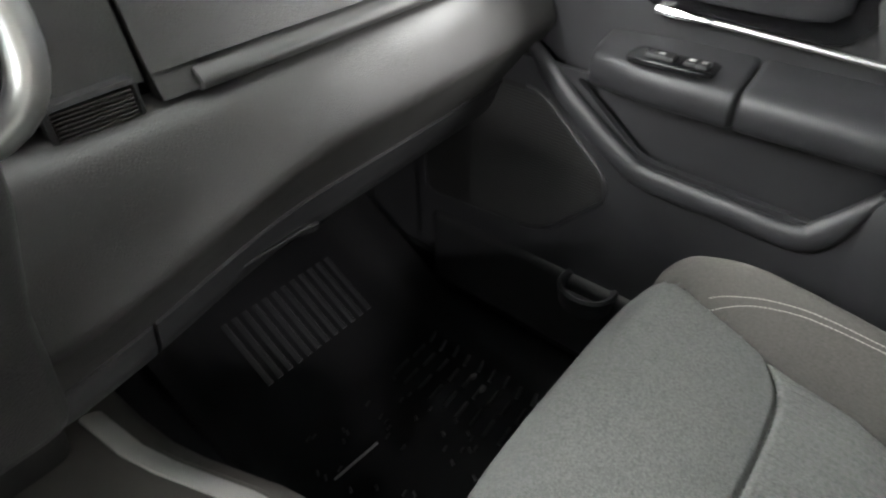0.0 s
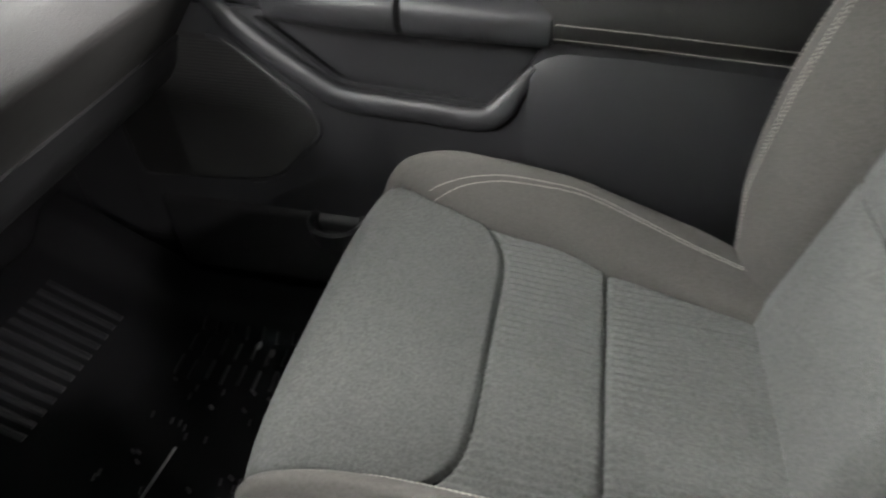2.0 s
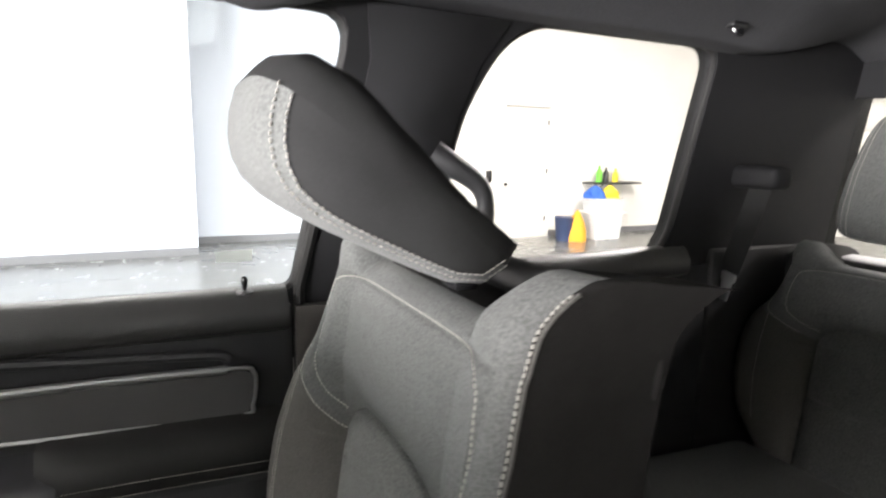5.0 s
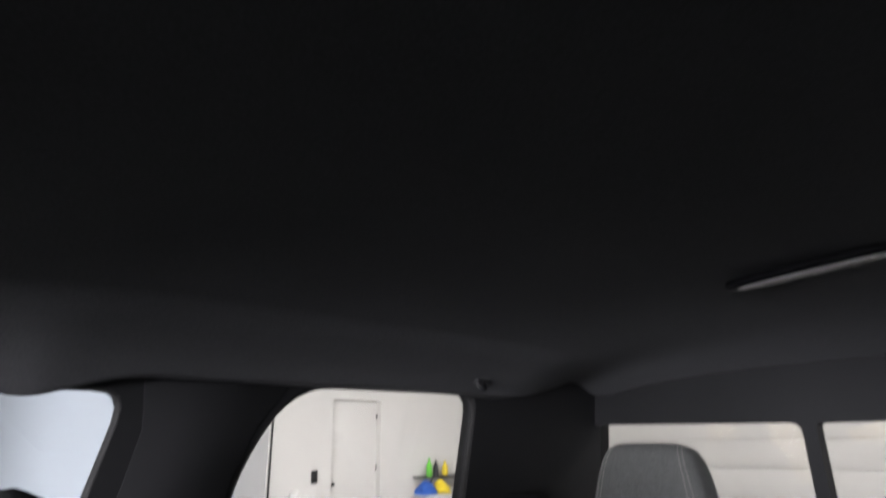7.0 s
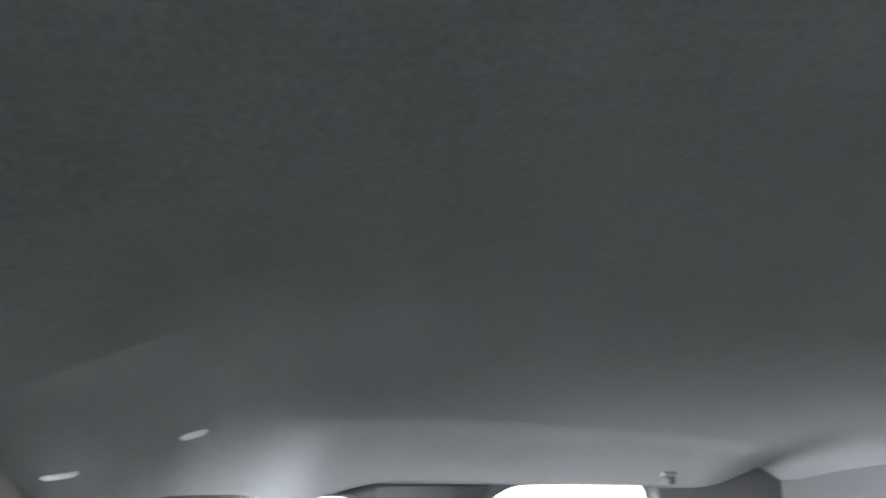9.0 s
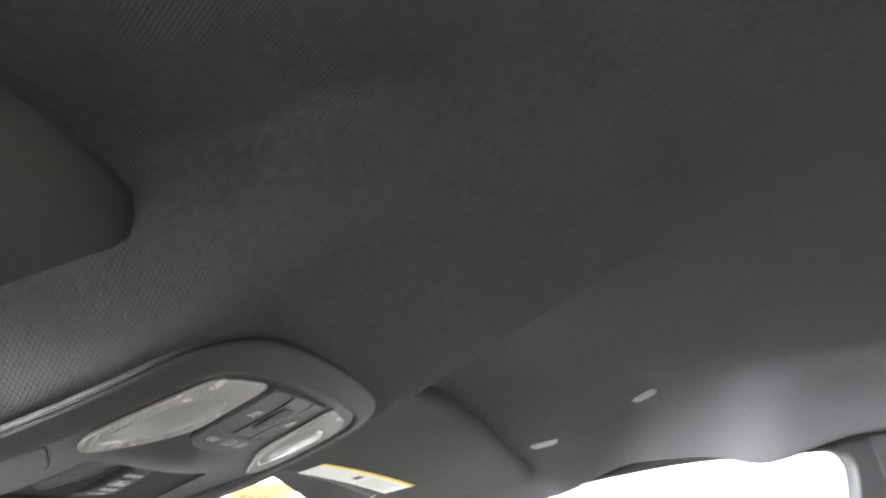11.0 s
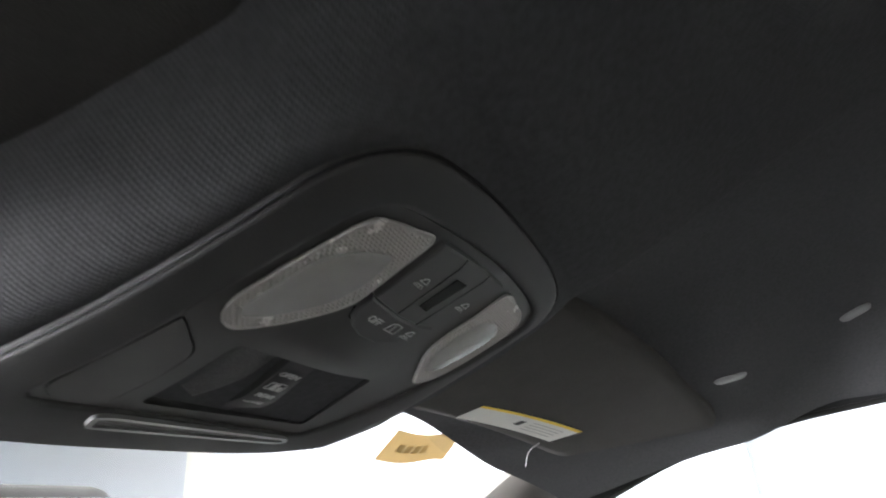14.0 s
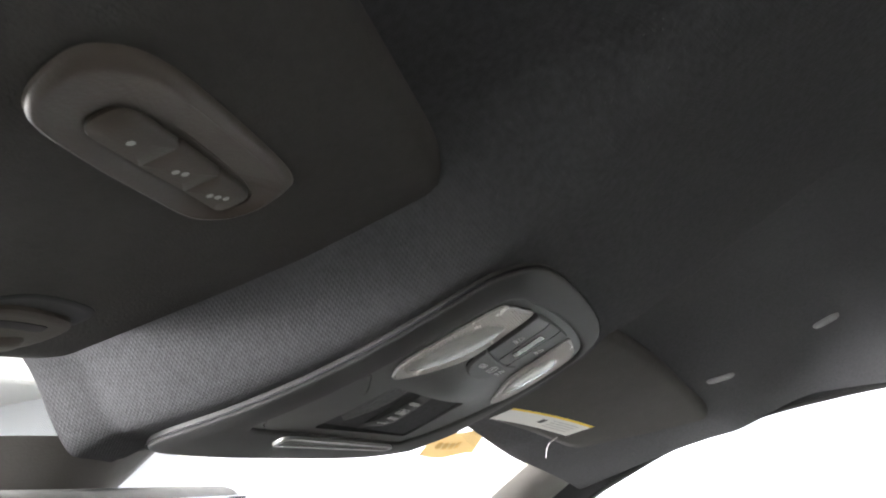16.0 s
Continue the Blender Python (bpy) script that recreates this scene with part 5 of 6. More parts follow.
door = thing("front_door", "black plastic front passenger door trim, closed", "door")
part("door_panel", plate([(-0.235, 0.02), (-0.232, 0.90), (1.16, 0.90), (1.16, 0.02)], [], lambda u, v, w: Vector((0.806 + w, u, v)), 0.06), PANEL, door, "", 0)
sill = smooth_line([(0.845, 0.928), (0.825, 0.937), (0.803, 0.930), (0.786, 0.905), (0.783, 0.885), (0.790, 0.868), (0.803, 0.862), (0.81, 0.855)], 5)
part("window_sill", extrude_profile([(p[0], p[1]) for p in sill], span(-0.225, 0.88, 40), lambda p, y: Vector((p[0], y, p[1] + 0.012 * (y - 0.1)))), GRAIN, door, "soft grained window sill pad")
part("upper_ridge", tube(smooth_line(yz([(0.62, 0.898), (0.40, 0.878), (0.15, 0.852), (-0.09, 0.832), (-0.125, 0.818)], 0.790), 6), 0.0085, 8), PANEL, door)
bez = rounded([(0.235, 0.806, 0.01), (-0.165, 0.798, 0.025), (-0.158, 0.716, 0.025), (0.205, 0.733, 0.004)], 0.01, 5)
ins = part("trim_insert", plate(bez, [], lambda u, v, w: Vector((0.800 - w - 0.003 * math.sin((v - 0.715) * 36), u, v)), 0.008), SMOOTH, door, "smooth dark trim insert", 30)
line = yz([(0.60, 0.872), (0.43, 0.858), (0.275, 0.848), (0.232, 0.816), (0.05, 0.812), (-0.135, 0.803), (-0.163, 0.792), (-0.166, 0.77), (-0.160, 0.735), (-0.140, 0.716), (0.05, 0.727), (0.25, 0.739), (0.46, 0.752)], 0.792)
part("bezel", tube(smooth_line(line, 5), 0.0042, 8), SATIN, door, "satin silver bezel line")
part("chrome_tip", tube(yz([(0.478, 0.754), (0.455, 0.752), (0.40, 0.748)], 0.789), [0.007, 0.008, 0.0035], 8), CHROME, door, "bright chrome bezel tip")
cup = part("handle_cup", loft([yz(rounded([(0.50 + e, 0.755 - e), (0.25 - e, 0.745 - e), (0.215 - e, 0.79), (0.262 - e, 0.838 + e), (0.50 + e, 0.852 + e)], 0.02, 5), x) for e, x in ((0.0, 0.797), (-0.006, 0.803), (-0.02, 0.815))]), GLOSS, door, "dark recessed handle cup")
band = smooth_line(yz([(0.60, 0.872), (0.43, 0.858), (0.290, 0.850), (0.268, 0.843), (0.240, 0.820), (0.222, 0.813), (0.05, 0.810), (-0.120, 0.803)], 0.790), 6)
part("bezel_band", loft([[p + Vector((0.0055 * math.cos(a), 0, 0.0078 * math.sin(a))) for a in (2 * math.pi * k / 12 for k in range(12))] for p in band]), SATIN, door, "broad satin silver bezel band")
HANDLE = ((0.470, 0.797, 0.786, 0.776), (0.455, 0.799, 0.778, 0.767), (0.40, 0.801, 0.776, 0.763), (0.34, 0.804, 0.775, 0.762), (0.295, 0.808, 0.775, 0.763), (0.268, 0.817, 0.778, 0.768), (0.255, 0.822, 0.786, 0.778))
hd = part("pull_handle", loft([[Vector((x, y, z)) for x, z in rounded([(xf, zt), (0.805, zt + 0.004), (0.805, zb), (xf + 0.004, zb)], 0.004, 3)] for y, zt, zb, xf in HANDLE]), PANEL, door, "black pull handle")
part("handle_edge", loft([[Vector((x, y, z)) for x, z in ((xf - 0.002, zt + 0.001), (xf + 0.016, zt + 0.005), (xf + 0.016, zt + 0.001), (xf - 0.001, zt - 0.006))] for y, zt, zb, xf in HANDLE[:-1]]), material("silver_paint", (0.50, 0.50, 0.49), 0.35, metal=0.25, vary=0.05, scale=60), hd, "satin silver handle edge", 30)

# armrest with the switch panel
ARM = [(0.815, 0.722), (0.78, 0.708), (0.748, 0.700), (0.732, 0.690), (0.727, 0.674), (0.730, 0.655), (0.742, 0.642), (0.775, 0.630), (0.815, 0.625)]
for y0, y1, nm in ((0.333, 0.548, "armrest_front"), (0.118, 0.330, "armrest_grip")):
    pr = smooth_line([(p[0], p[1], 0) for p in ARM], 4)
    rings = []
    for y, k in ((y0, 0.90), (y0 + 0.004, 0.985), (y0 + 0.01, 1.0), ((y0 + y1) / 2, 1.0), (y1 - 0.01, 1.0), (y1 - 0.004, 0.985), (y1, 0.90)):
        rings.append([Vector((0.815 + (p.x - 0.815) * k + (0.020 * step(0.50, 0.56, y)), y, 0.664 + (p.y - 0.672) * k + 0.012 * (y - 0.12))) for p in pr])
    part(nm, loft(rings), PANEL, door)
pad = part("armrest_pad", loft([[Vector((0.815 + (p[0] - 0.815) * k, y, 0.69 + (p[1] - 0.69) * k + dz)) for p in [(q.x, q.y) for q in smooth_line([(0.82, 0.735, 0), (0.775, 0.728, 0), (0.742, 0.708, 0), (0.730, 0.680, 0), (0.735, 0.650, 0), (0.752, 0.640, 0), (0.82, 0.632, 0)], 4)]] for y, k, dz in ((0.150, 0.70, 0.012), (0.135, 0.90, 0.006), (0.116, 1.0, 0.0), (0.06, 1.0, -0.002), (-0.1, 0.98, -0.008), (-0.20, 0.95, -0.012), (-0.225, 0.8, -0.012))]), VINYL, door, "stitched black vinyl armrest pad")
for z in (0.672, 0.653):
    part("stitching", stitches(yz([(0.114, z), (0.0, z - 0.004), (-0.20, z - 0.014)], 0.7285), (-1, 0, 0), 0.005, 0.0034, 0.0008), THREAD, pad, "row of pale thread stitches", 0)
swp = part("switch_panel", loft([[Vector((0.758 + a * k * 0.027, 0.430 + b * k * 0.060, z - 0.0035)) for a, b in rounded([(-1, -1), (-1, 1), (1, 1), (1, -1)], 0.5, 5)] for k, z in ((1.0, 0.700), (1.0, 0.7055), (0.95, 0.7068))]), GLOSS, door, "gloss black window switch panel")
for y, w in ((0.446, 0.020), (0.404, 0.008), (0.388, 0.008)):
    b = part("switch", moved(rbox(-0.011, 0.011, -w, w, -0.002, 0.006, 0.003, 2), Matrix.Translation((0.756, y, 0.7025))), PLASTIC, swp, "black rocker switch")
    part("mark", rbox(0.752, 0.760, y - 0.004, y + 0.003, 0.7084, 0.7088, 0), MARK, b, "small white switch mark")

# map pocket and lower panel
pocket = rounded([(0.575, 0.640), (0.452, 0.545, 0.03), (0.425, 0.538), (0.188, 0.528, 0.02), (0.128, 0.628)], 0.012, 5)
speaker_o = rounded([(0.90, 0.62), (0.63, 0.60, 0.03), (0.50, 0.49, 0.05), (0.488, 0.445, 0.05), (0.60, 0.325, 0.05), (0.90, 0.30)], 0.03, 6)
low = plate([(-0.232, 0.16), (-0.232, 0.632), (0.115, 0.636), (0.60, 0.650), (0.92, 0.66), (0.92, 0.16)], [[Vector((p[0], p[1])) for p in pocket], [Vector((p[0], p[1])) for p in speaker_o]], lambda u, v, w: Vector((0.765 + w, u, v)), 0.012)
part("lower_panel", low, PANEL, door, "", 30)
rim = smooth_line([Vector((x, y, z)) for x, y, z in ((0.775, 0.660, 0.668), (0.758, 0.590, 0.615), (0.750, 0.52, 0.570), (0.747, 0.462, 0.536), (0.745, 0.425, 0.523), (0.745, 0.30, 0.517), (0.747, 0.215, 0.512), (0.754, 0.182, 0.53), (0.772, 0.140, 0.595))], 6)
rings = []
for i, p in enumerate(rim):
    d = (rim[min(i + 1, len(rim) - 1)] - rim[max(i - 1, 0)]).normalized()
    nrm = Vector((-1, 0, 0))
    b = d.cross(nrm).normalized()
    k = min(1.0, 0.5 + i / 8, 0.35 + (len(rim) - 1 - i) / 8)
    rings.append([p + nrm * (0.012 * math.cos(a)) + b * (0.020 * k * math.sin(a)) for a in (2 * math.pi * q / 14 for q in range(14))])
part("pocket_rim", loft(rings), PANEL, door, "rounded map pocket rim")
part("lower_swell", loft([[Vector((0.768 - 0.022 * math.sin(math.pi * k / 10) ** 0.6, y, z0 + (z1 - z0) * k / 10)) for k in range(11)] for y, z0, z1 in ((0.145, 0.40, 0.60), (0.12, 0.34, 0.618), (0.10, 0.32, 0.625), (0.0, 0.30, 0.625), (-0.20, 0.28, 0.615), (-0.228, 0.30, 0.60))], closed=False), PANEL, door, "swelling lower door pad")
GRILLE = material("speaker_grille", (0.011, 0.011, 0.011), 0.6, vary=0.15, scale=80, bump=1.0, bump_scale=420, kind="cells")
sp = part("speaker_grille", plate(speaker_o, [], lambda u, v, w: Vector((0.772 + w - 0.006 * math.cos((u - 0.6) * 5), u, v)), 0.006, 0.03), GRILLE, door, "black perforated speaker grille")
vv, ff = [], []
for j in range(50):
    for i in range(60):
        y, z = 0.485 + 0.0058 * i + 0.0029 * (j % 2), 0.315 + 0.0058 * j
        if y < 0.78 and inside(speaker_o, y, z) and inside([Vector((0.64 + (p[0] - 0.64) * 0.93, 0.46 + (p[1] - 0.46) * 0.95)) for p in speaker_o], y, z):
            b = len(vv)
            x = 0.7714 - 0.006 * math.cos((y - 0.6) * 5)
            vv += [(x, y - 0.0025, z), (x, y, z - 0.0014), (x, y + 0.0025, z), (x, y, z + 0.0014), (x - 0.0012, y, z)]
            ff += [(b + k, b + (k + 1) % 4, b + 4) for k in range(4)]
tagged(part("grille_mesh", faces_bm(vv, ff), SMOOTH, sp, "raised grille mesh", 0), kind="stuff")
part("speaker_rim", tube([Vector((0.764, p[0], p[1])) for p in speaker_o if p[0] < 0.8], 0.005, 6), PANEL, door)
part("lower_pocket", rbox(0.752, 0.81, 0.30, 0.88, 0.06, 0.262, 0.02, 3), PLASTIC, door, "black lower door pocket")
chold = loft([[Vector((0.748 + math.cos(a) * r, 0.485 + math.sin(a) * r * 1.1, z)) for a in (2 * math.pi * k / 24 for k in range(24))] for r, z in ((0.046, 0.222), (0.052, 0.262), (0.048, 0.268), (0.040, 0.262), (0.036, 0.228))])
part("bottle_holder", chold, PLASTIC, door, "round bottle holder rim")
lp = thing("door_lock_pin", "small black lock pin on the window sill", "lock pin", Matrix.Translation((0.803, -0.155, 0.930)))
part("pin", tube([(0, 0, -0.004), (0, 0, 0.006), (0, 0, 0.010), (0, 0, 0.022), (0, 0, 0.027)], [0.0035, 0.0035, 0.005, 0.006, 0.0035], 12), GLOSS, lp)
part("ferrule", tube([(0, 0, -0.003), (0, 0, 0.001), (0, 0, 0.0035)], [0.014, 0.014, 0.007], 16), SMOOTH, lp)
glabel = part("etched_label", rbox(0.8445, 0.8455, -0.175, -0.115, 0.975, 0.995, 0), material("etched_grey", (0.55, 0.55, 0.53), 0.6), door, "small etched glass mark bars")
rdoor = thing("rear_door", "black plastic rear passenger door trim, closed", "door", REAR)
part("door_panel", plate([(-1.20, 0.02), (-1.20, 0.90), (-0.42, 0.90), (-0.42, 0.02)], [], lambda u, v, w: Vector((0.806 + w, u, v)), 0.06), PANEL, rdoor, "", 0)
part("window_sill", extrude_profile([(p[0], p[1]) for p in sill], span(-1.10, -0.42, 20), lambda p, y: Vector((p[0], y, p[1] + 0.010 * (-y - 0.6) + 0.012))), GRAIN, rdoor, "soft grained window sill pad")
part("bezel", tube(smooth_line(yz([(-0.50, 0.775), (-0.60, 0.800), (-0.66, 0.795), (-0.85, 0.830), (-0.95, 0.840), (-0.985, 0.825), (-0.99, 0.78)], 0.790), 5), 0.005, 8), SMOOTH, rdoor, "dark bezel line")
part("armrest", rbox(0.73, 0.81, -1.0, -0.46, 0.62, 0.69, 0.02, 4), PANEL, rdoor)
block("wall_quarter", 0.80, 0.87, -1.81, -1.28, 0.0, 0.94, PLASTIC, "black rear quarter trim of the cab", "quarter trim", r=0.01)
block("wall_quarter_left", -0.87, -0.80, -1.81, -1.28, 0.0, 0.94, PLASTIC, "black rear quarter trim of the cab", "quarter trim", r=0.01)
ldoor = thing("driver_door", "black plastic driver side door trim, closed", "door")
part("door_panel", rbox(-0.86, -0.806, -0.295, 1.16, 0.02, 0.93, 0.01, 2), PANEL, ldoor)
ldoor2 = thing("rear_door", "black plastic rear driver side door trim, closed", "door")
part("door_panel", rbox(-0.86, -0.806, -1.29, -0.30, 0.02, 0.93, 0.01, 2), PANEL, ldoor2)

# ---------------------------------------------------------------- dashboard
dash = thing("dashboard", "black grained soft dashboard with a glove box", "dashboard")


def bow(x):
    return 0.03 * (x / 0.8) ** 2


def strip_of(pts, x0, x1, n, mat, name, label="", k=5, drop=0.0):
    pr = smooth_line([(p[0], p[1], 0) for p in pts], k)
    return part(name, solid(extrude_profile([(p.x, p.y) for p in pr], span(x0, x1, n), lambda p, x: Vector((x, p[0] + bow(x), p[1] - drop * step(0.34, -0.04, x) * step(0.775, 0.715, p[1])))), 0.006), mat, dash, label)


strip_of([(1.30, 0.86), (1.02, 0.905), (0.80, 0.955), (0.735, 0.945), (0.715, 0.915)], -0.82, 0.82, 24, GRAIN, "dash_top")
strip_of([(0.718, 0.925), (0.705, 0.88), (0.693, 0.83), (0.684, 0.805)], 0.180, 0.80, 16, GRAIN, "upper_glove_lid", "grained upper glove box lid")
strip_of([(0.722, 0.925), (0.709, 0.88), (0.697, 0.83), (0.690, 0.800)], -0.82, 0.175, 10, GRAIN, "dash_face")
strip_of([(0.700, 0.806), (0.682, 0.803), (0.668, 0.797), (0.662, 0.790), (0.668, 0.782), (0.69, 0.780)], 0.218, 0.80, 16, SMOOTH, "lid_ledge", "smooth ledge under the glove box lid")
part("lid_catch", loft([[Vector((x, y + bow(x), z)) for y, z in ((0.692, 0.812), (0.680, 0.806), (0.670, 0.784), (0.692, 0.780))] for x in (0.181, 0.198, 0.212, 0.224)]), GRAIN, dash)
strip_of([(0.70, 0.784), (0.676, 0.781), (0.652, 0.770), (0.630, 0.750), (0.614, 0.722), (0.609, 0.704), (0.617, 0.688), (0.650, 0.645), (0.690, 0.597)], -0.82, 0.80, 60, GRAIN, "dash_roll", "padded grained knee roll", drop=0.06)
strip_of([(0.690, 0.599), (0.698, 0.582), (0.715, 0.545), (0.75, 0.512), (0.82, 0.50), (1.05, 0.50)], 0.10, 0.78, 20, PLASTIC, "lower_glove_door", "black lower glove box door", drop=0.06)
strip_of([(0.690, 0.599), (0.698, 0.582), (0.715, 0.545), (0.75, 0.512), (0.82, 0.50), (1.05, 0.50)], -0.82, 0.095, 10, PLASTIC, "dash_lower", drop=0.06)
part("latch", join(rbox(0.218, 0.325, 0.701, 0.716, 0.546, 0.552, 0.002, 2), moved(rbox(-0.016, 0.016, -0.004, 0.004, -0.008, 0.008, 0.003, 2), pose(0.322, 0.706, 0.543, 25, 10))), PLASTIC, dash, "glove box latch bar")
vent = part("ribbed_vent", loft([[Vector((x, 0.690 + y, z)) for x, z in rounded([(0.090 - e, 0.778 - e), (0.090 - e, 0.806 + e), (0.160 + e, 0.808 + e), (0.160 + e, 0.778 - e)], 0.004, 3)] for e, y in ((0.004, 0.0), (0.004, -0.016), (0.0, -0.018), (0.0, -0.010))]), PLASTIC, dash, "small black ribbed vent")
for k in range(7):
    part("louvre", rbox(0.092, 0.158, 0.672, 0.680, 0.7805 + 0.0036 * k, 0.7825 + 0.0036 * k, 0.0006, 1), SMOOTH, vent)
stk = thing("centre_stack", "black centre stack with a satin silver screen bezel", "centre stack")
part("column", loft([[Vector((cx + wx * (abs(math.cos(a)) ** 0.4) * (1 if math.cos(a) > 0 else -1), cy + 0.06 * (abs(math.sin(a)) ** 0.4) * (1 if math.sin(a) > 0 else -1), z)) for a in (2 * math.pi * k / 24 for k in range(24))] for z, cx, wx, cy in ((0.30, -0.08, 0.060, 0.90), (0.46, -0.07, 0.065, 0.84), (0.54, -0.070, 0.060, 0.74), (0.58, -0.070, 0.062, 0.66), (0.62, -0.070, 0.064, 0.625), (0.72, -0.065, 0.070, 0.61), (0.80, -0.055, 0.085, 0.61), (0.92, -0.045, 0.100, 0.63), (1.0, -0.04, 0.108, 0.66))]), GRAIN, stk)
scr = rounded([(-0.155, 0.848, 0.05), (-0.155, 1.02, 0.03), (0.068, 1.02, 0.03), (0.068, 0.848, 0.06)], 0.05, 8)
part("screen_bezel", tube([Vector((p[0], 0.545 + 0.10 * (p[1] - 0.83), p[1])) for p in scr + scr[:1]], 0.011, 10), SATIN, stk, "satin silver rounded bezel")
part("screen", plate([Vector((-0.0415 + (p[0] + 0.0415) * 0.96, 0.92 + (p[1] - 0.92) * 0.96)) for p in scr], [], lambda u, v, w: Vector((u, 0.549 + 0.10 * (v - 0.83) + w, v)), 0.07), GLOSS, stk, "dark glossy screen", 30)
BRIGHT = material("bright_trim", (0.80, 0.79, 0.77), 0.32, metal=0.55, vary=0.04, scale=60)
csl = thing("centre_console", "dark centre console with a bright silver side trim", "console")
part("body", loft([[Vector((x, y, z)) for x, z in ((-0.12, 0.0), (-0.12, 0.26), (-0.10, 0.282), (xr - 0.012, 0.284), (xr + 0.022, 0.278), (xr + 0.050, 0.245), (xr + 0.068, 0.16), (xr + 0.075, 0.0))] for y, xr in ((0.50, 0.115), (0.56, 0.105), (0.62, 0.090), (0.68, 0.068), (0.74, 0.046), (0.80, 0.030), (0.90, 0.018), (1.0, 0.014))]), PILLAR, csl)
part("side_trim", loft([[Vector((xr + 0.015 * math.cos(a), y, 0.285 + 0.008 * math.sin(a) - 0.3 * 0.015 * math.cos(a))) for a in (2 * math.pi * k / 12 for k in range(12))] for y, xr in ((0.50, 0.115), (0.56, 0.105), (0.62, 0.090), (0.68, 0.068), (0.74, 0.046), (0.80, 0.030), (0.90, 0.018))]), BRIGHT, csl, "bright silver trim strip")

# ---------------------------------------------------------------- footwell
block("trim_tunnel", -0.20, 0.135, 0.30, 1.12, 0.0, 0.20, CARPET, "black carpeted transmission tunnel", "tunnel", r=0.05)
mat_ = thing("floor_mat", "black moulded rubber floor mat with raised ribs", "floor mat")


def mat_z(x, y):
    return 0.012 + 0.62 * max(0.0, y - 0.80) * step(0.78, 0.90, y) + 0.05 * step(0.62, 0.69, x) + 0.05 * step(0.21, 0.15, x)


part("tray", solid(grid_parts(span(0.14, 0.735, 40), span(0.24, 1.10, 50), lambda x, y: Vector((x, y, mat_z(x, y))), lambda a, b: 0)[0], -0.006), TRAY, mat_)
for k in range(12):
    x = 0.295 + 0.0245 * k
    part("rib", tube([Vector((x, y, mat_z(x, y) + 0.003)) for y in span(0.905, 1.035, 6)], 0.0062, 6), RUBBER, mat_)
for k in range(12):
    y = 0.40 + 0.034 * k
    for j, (xa, xb) in enumerate(((0.50, 0.545), (0.56, 0.60), (0.615, 0.64))):
        part("tread_bar", tube([Vector((xa + 0.006 * (k % 2), y, mat_z(xa, y) + 0.002)), Vector((xb + 0.006 * (k % 2), y + 0.004, mat_z(xb, y) + 0.002))], 0.0045, 5), RUBBER, mat_)
rnd = random.Random(5)
for k in range(46):
    x, y = rnd.uniform(0.24, 0.50), rnd.uniform(0.42, 0.80)
    ang = rnd.choice((0.2, 1.1))
    part("tread_stud", tube([Vector((x, y, mat_z(x, y) + 0.002)), Vector((x + 0.012 * math.cos(ang), y + 0.012 * math.sin(ang), mat_z(x, y) + 0.002))], 0.003, 5), RUBBER, mat_)
for x, y in ((0.245, 0.47), (0.63, 0.47)):
    part("grommet", tube([Vector((x + 0.020 * math.cos(a), y + 0.020 * math.sin(a), mat_z(x, y) + 0.003)) for a in span(0, 2 * math.pi, 20)], 0.005, 6), RUBBER, mat_, "round retaining grommet")
strw = thing("mat_ridge", "pale raised strip on the rubber mat", "ridge")
strw.name = "pale_strip"
strw["category"] = "strip"
strw["label"] = "thin pale strip on the rubber mat"
part("strip", tube([(0.258, 0.688, 0.020), (0.360, 0.681, 0.020)], 0.0030, 6), material("pale_strip_grey", (0.22, 0.22, 0.22), 0.4), strw)
for x, y in ((0.604, 0.638), (0.590, 0.603)):
    whole("debris", loft([[Vector((x + 0.011 * k * math.cos(a), y + 0.006 * k * math.sin(a), 0.016 + h)) for a in (2 * math.pi * q / 8 for q in range(8))] for k, h in ((0.8, -0.004), (1.0, 0.0), (0.6, 0.004))]), material("pale_grit", (0.16, 0.16, 0.155), 0.6), "small pale crumb of dirt on the rubber mat", "debris", group="crumbs")


# ---------------------------------------------------------------- garage around the truck
GZ = -0.50
block("ground", -16, 16, -24, 18, GZ - 0.3, GZ, EPOXY, "smooth grey coated concrete garage floor", "floor")
block("wall_east", 9.4, 9.7, -0.55, 18, GZ, 4.2, WALLB, "cool white painted garage wall", "wall")
block("wall_recess", 10.5, 10.8, -4.9, -0.3, GZ, 4.2, WALLB, "cool white recessed garage wall", "wall")
block("wall_return", 9.6, 10.8, -5.05, -4.75, GZ, 4.2, WALLP, "white painted wall return", "wall")
# service door wall
whole("wall_service", plate([(-24, GZ), (-24, 4.2), (-4.75, 4.2), (-4.75, GZ)], [[(-7.10, GZ + 0.001), (-7.10, 2.05), (-6.0, 2.05), (-6.0, GZ + 0.001)]], lambda u, v, w: Vector((9.3 + w, u, v)), 0.3), WALLP, "white painted wall with a service door", "wall", kind="structure", smooth=0)
sd = thing("door_service", "closed white flush service door", "door", kind="structure")
sd.name = "door_1"
part("leaf", rbox(9.42, 9.47, -7.09, -6.01, GZ + 0.01, 2.04, 0.003), WHITE, sd)
for z in (-0.2, 0.75, 1.7):
    part("hinge", rbox(9.405, 9.42, -7.09, -7.06, z, z + 0.11, 0.003), DARK, sd, "dark steel hinge")
part("knob", rbox(9.36, 9.42, -6.14, -6.08, 0.52, 0.58, 0.02, 3), DARK, sd, "dark door knob")
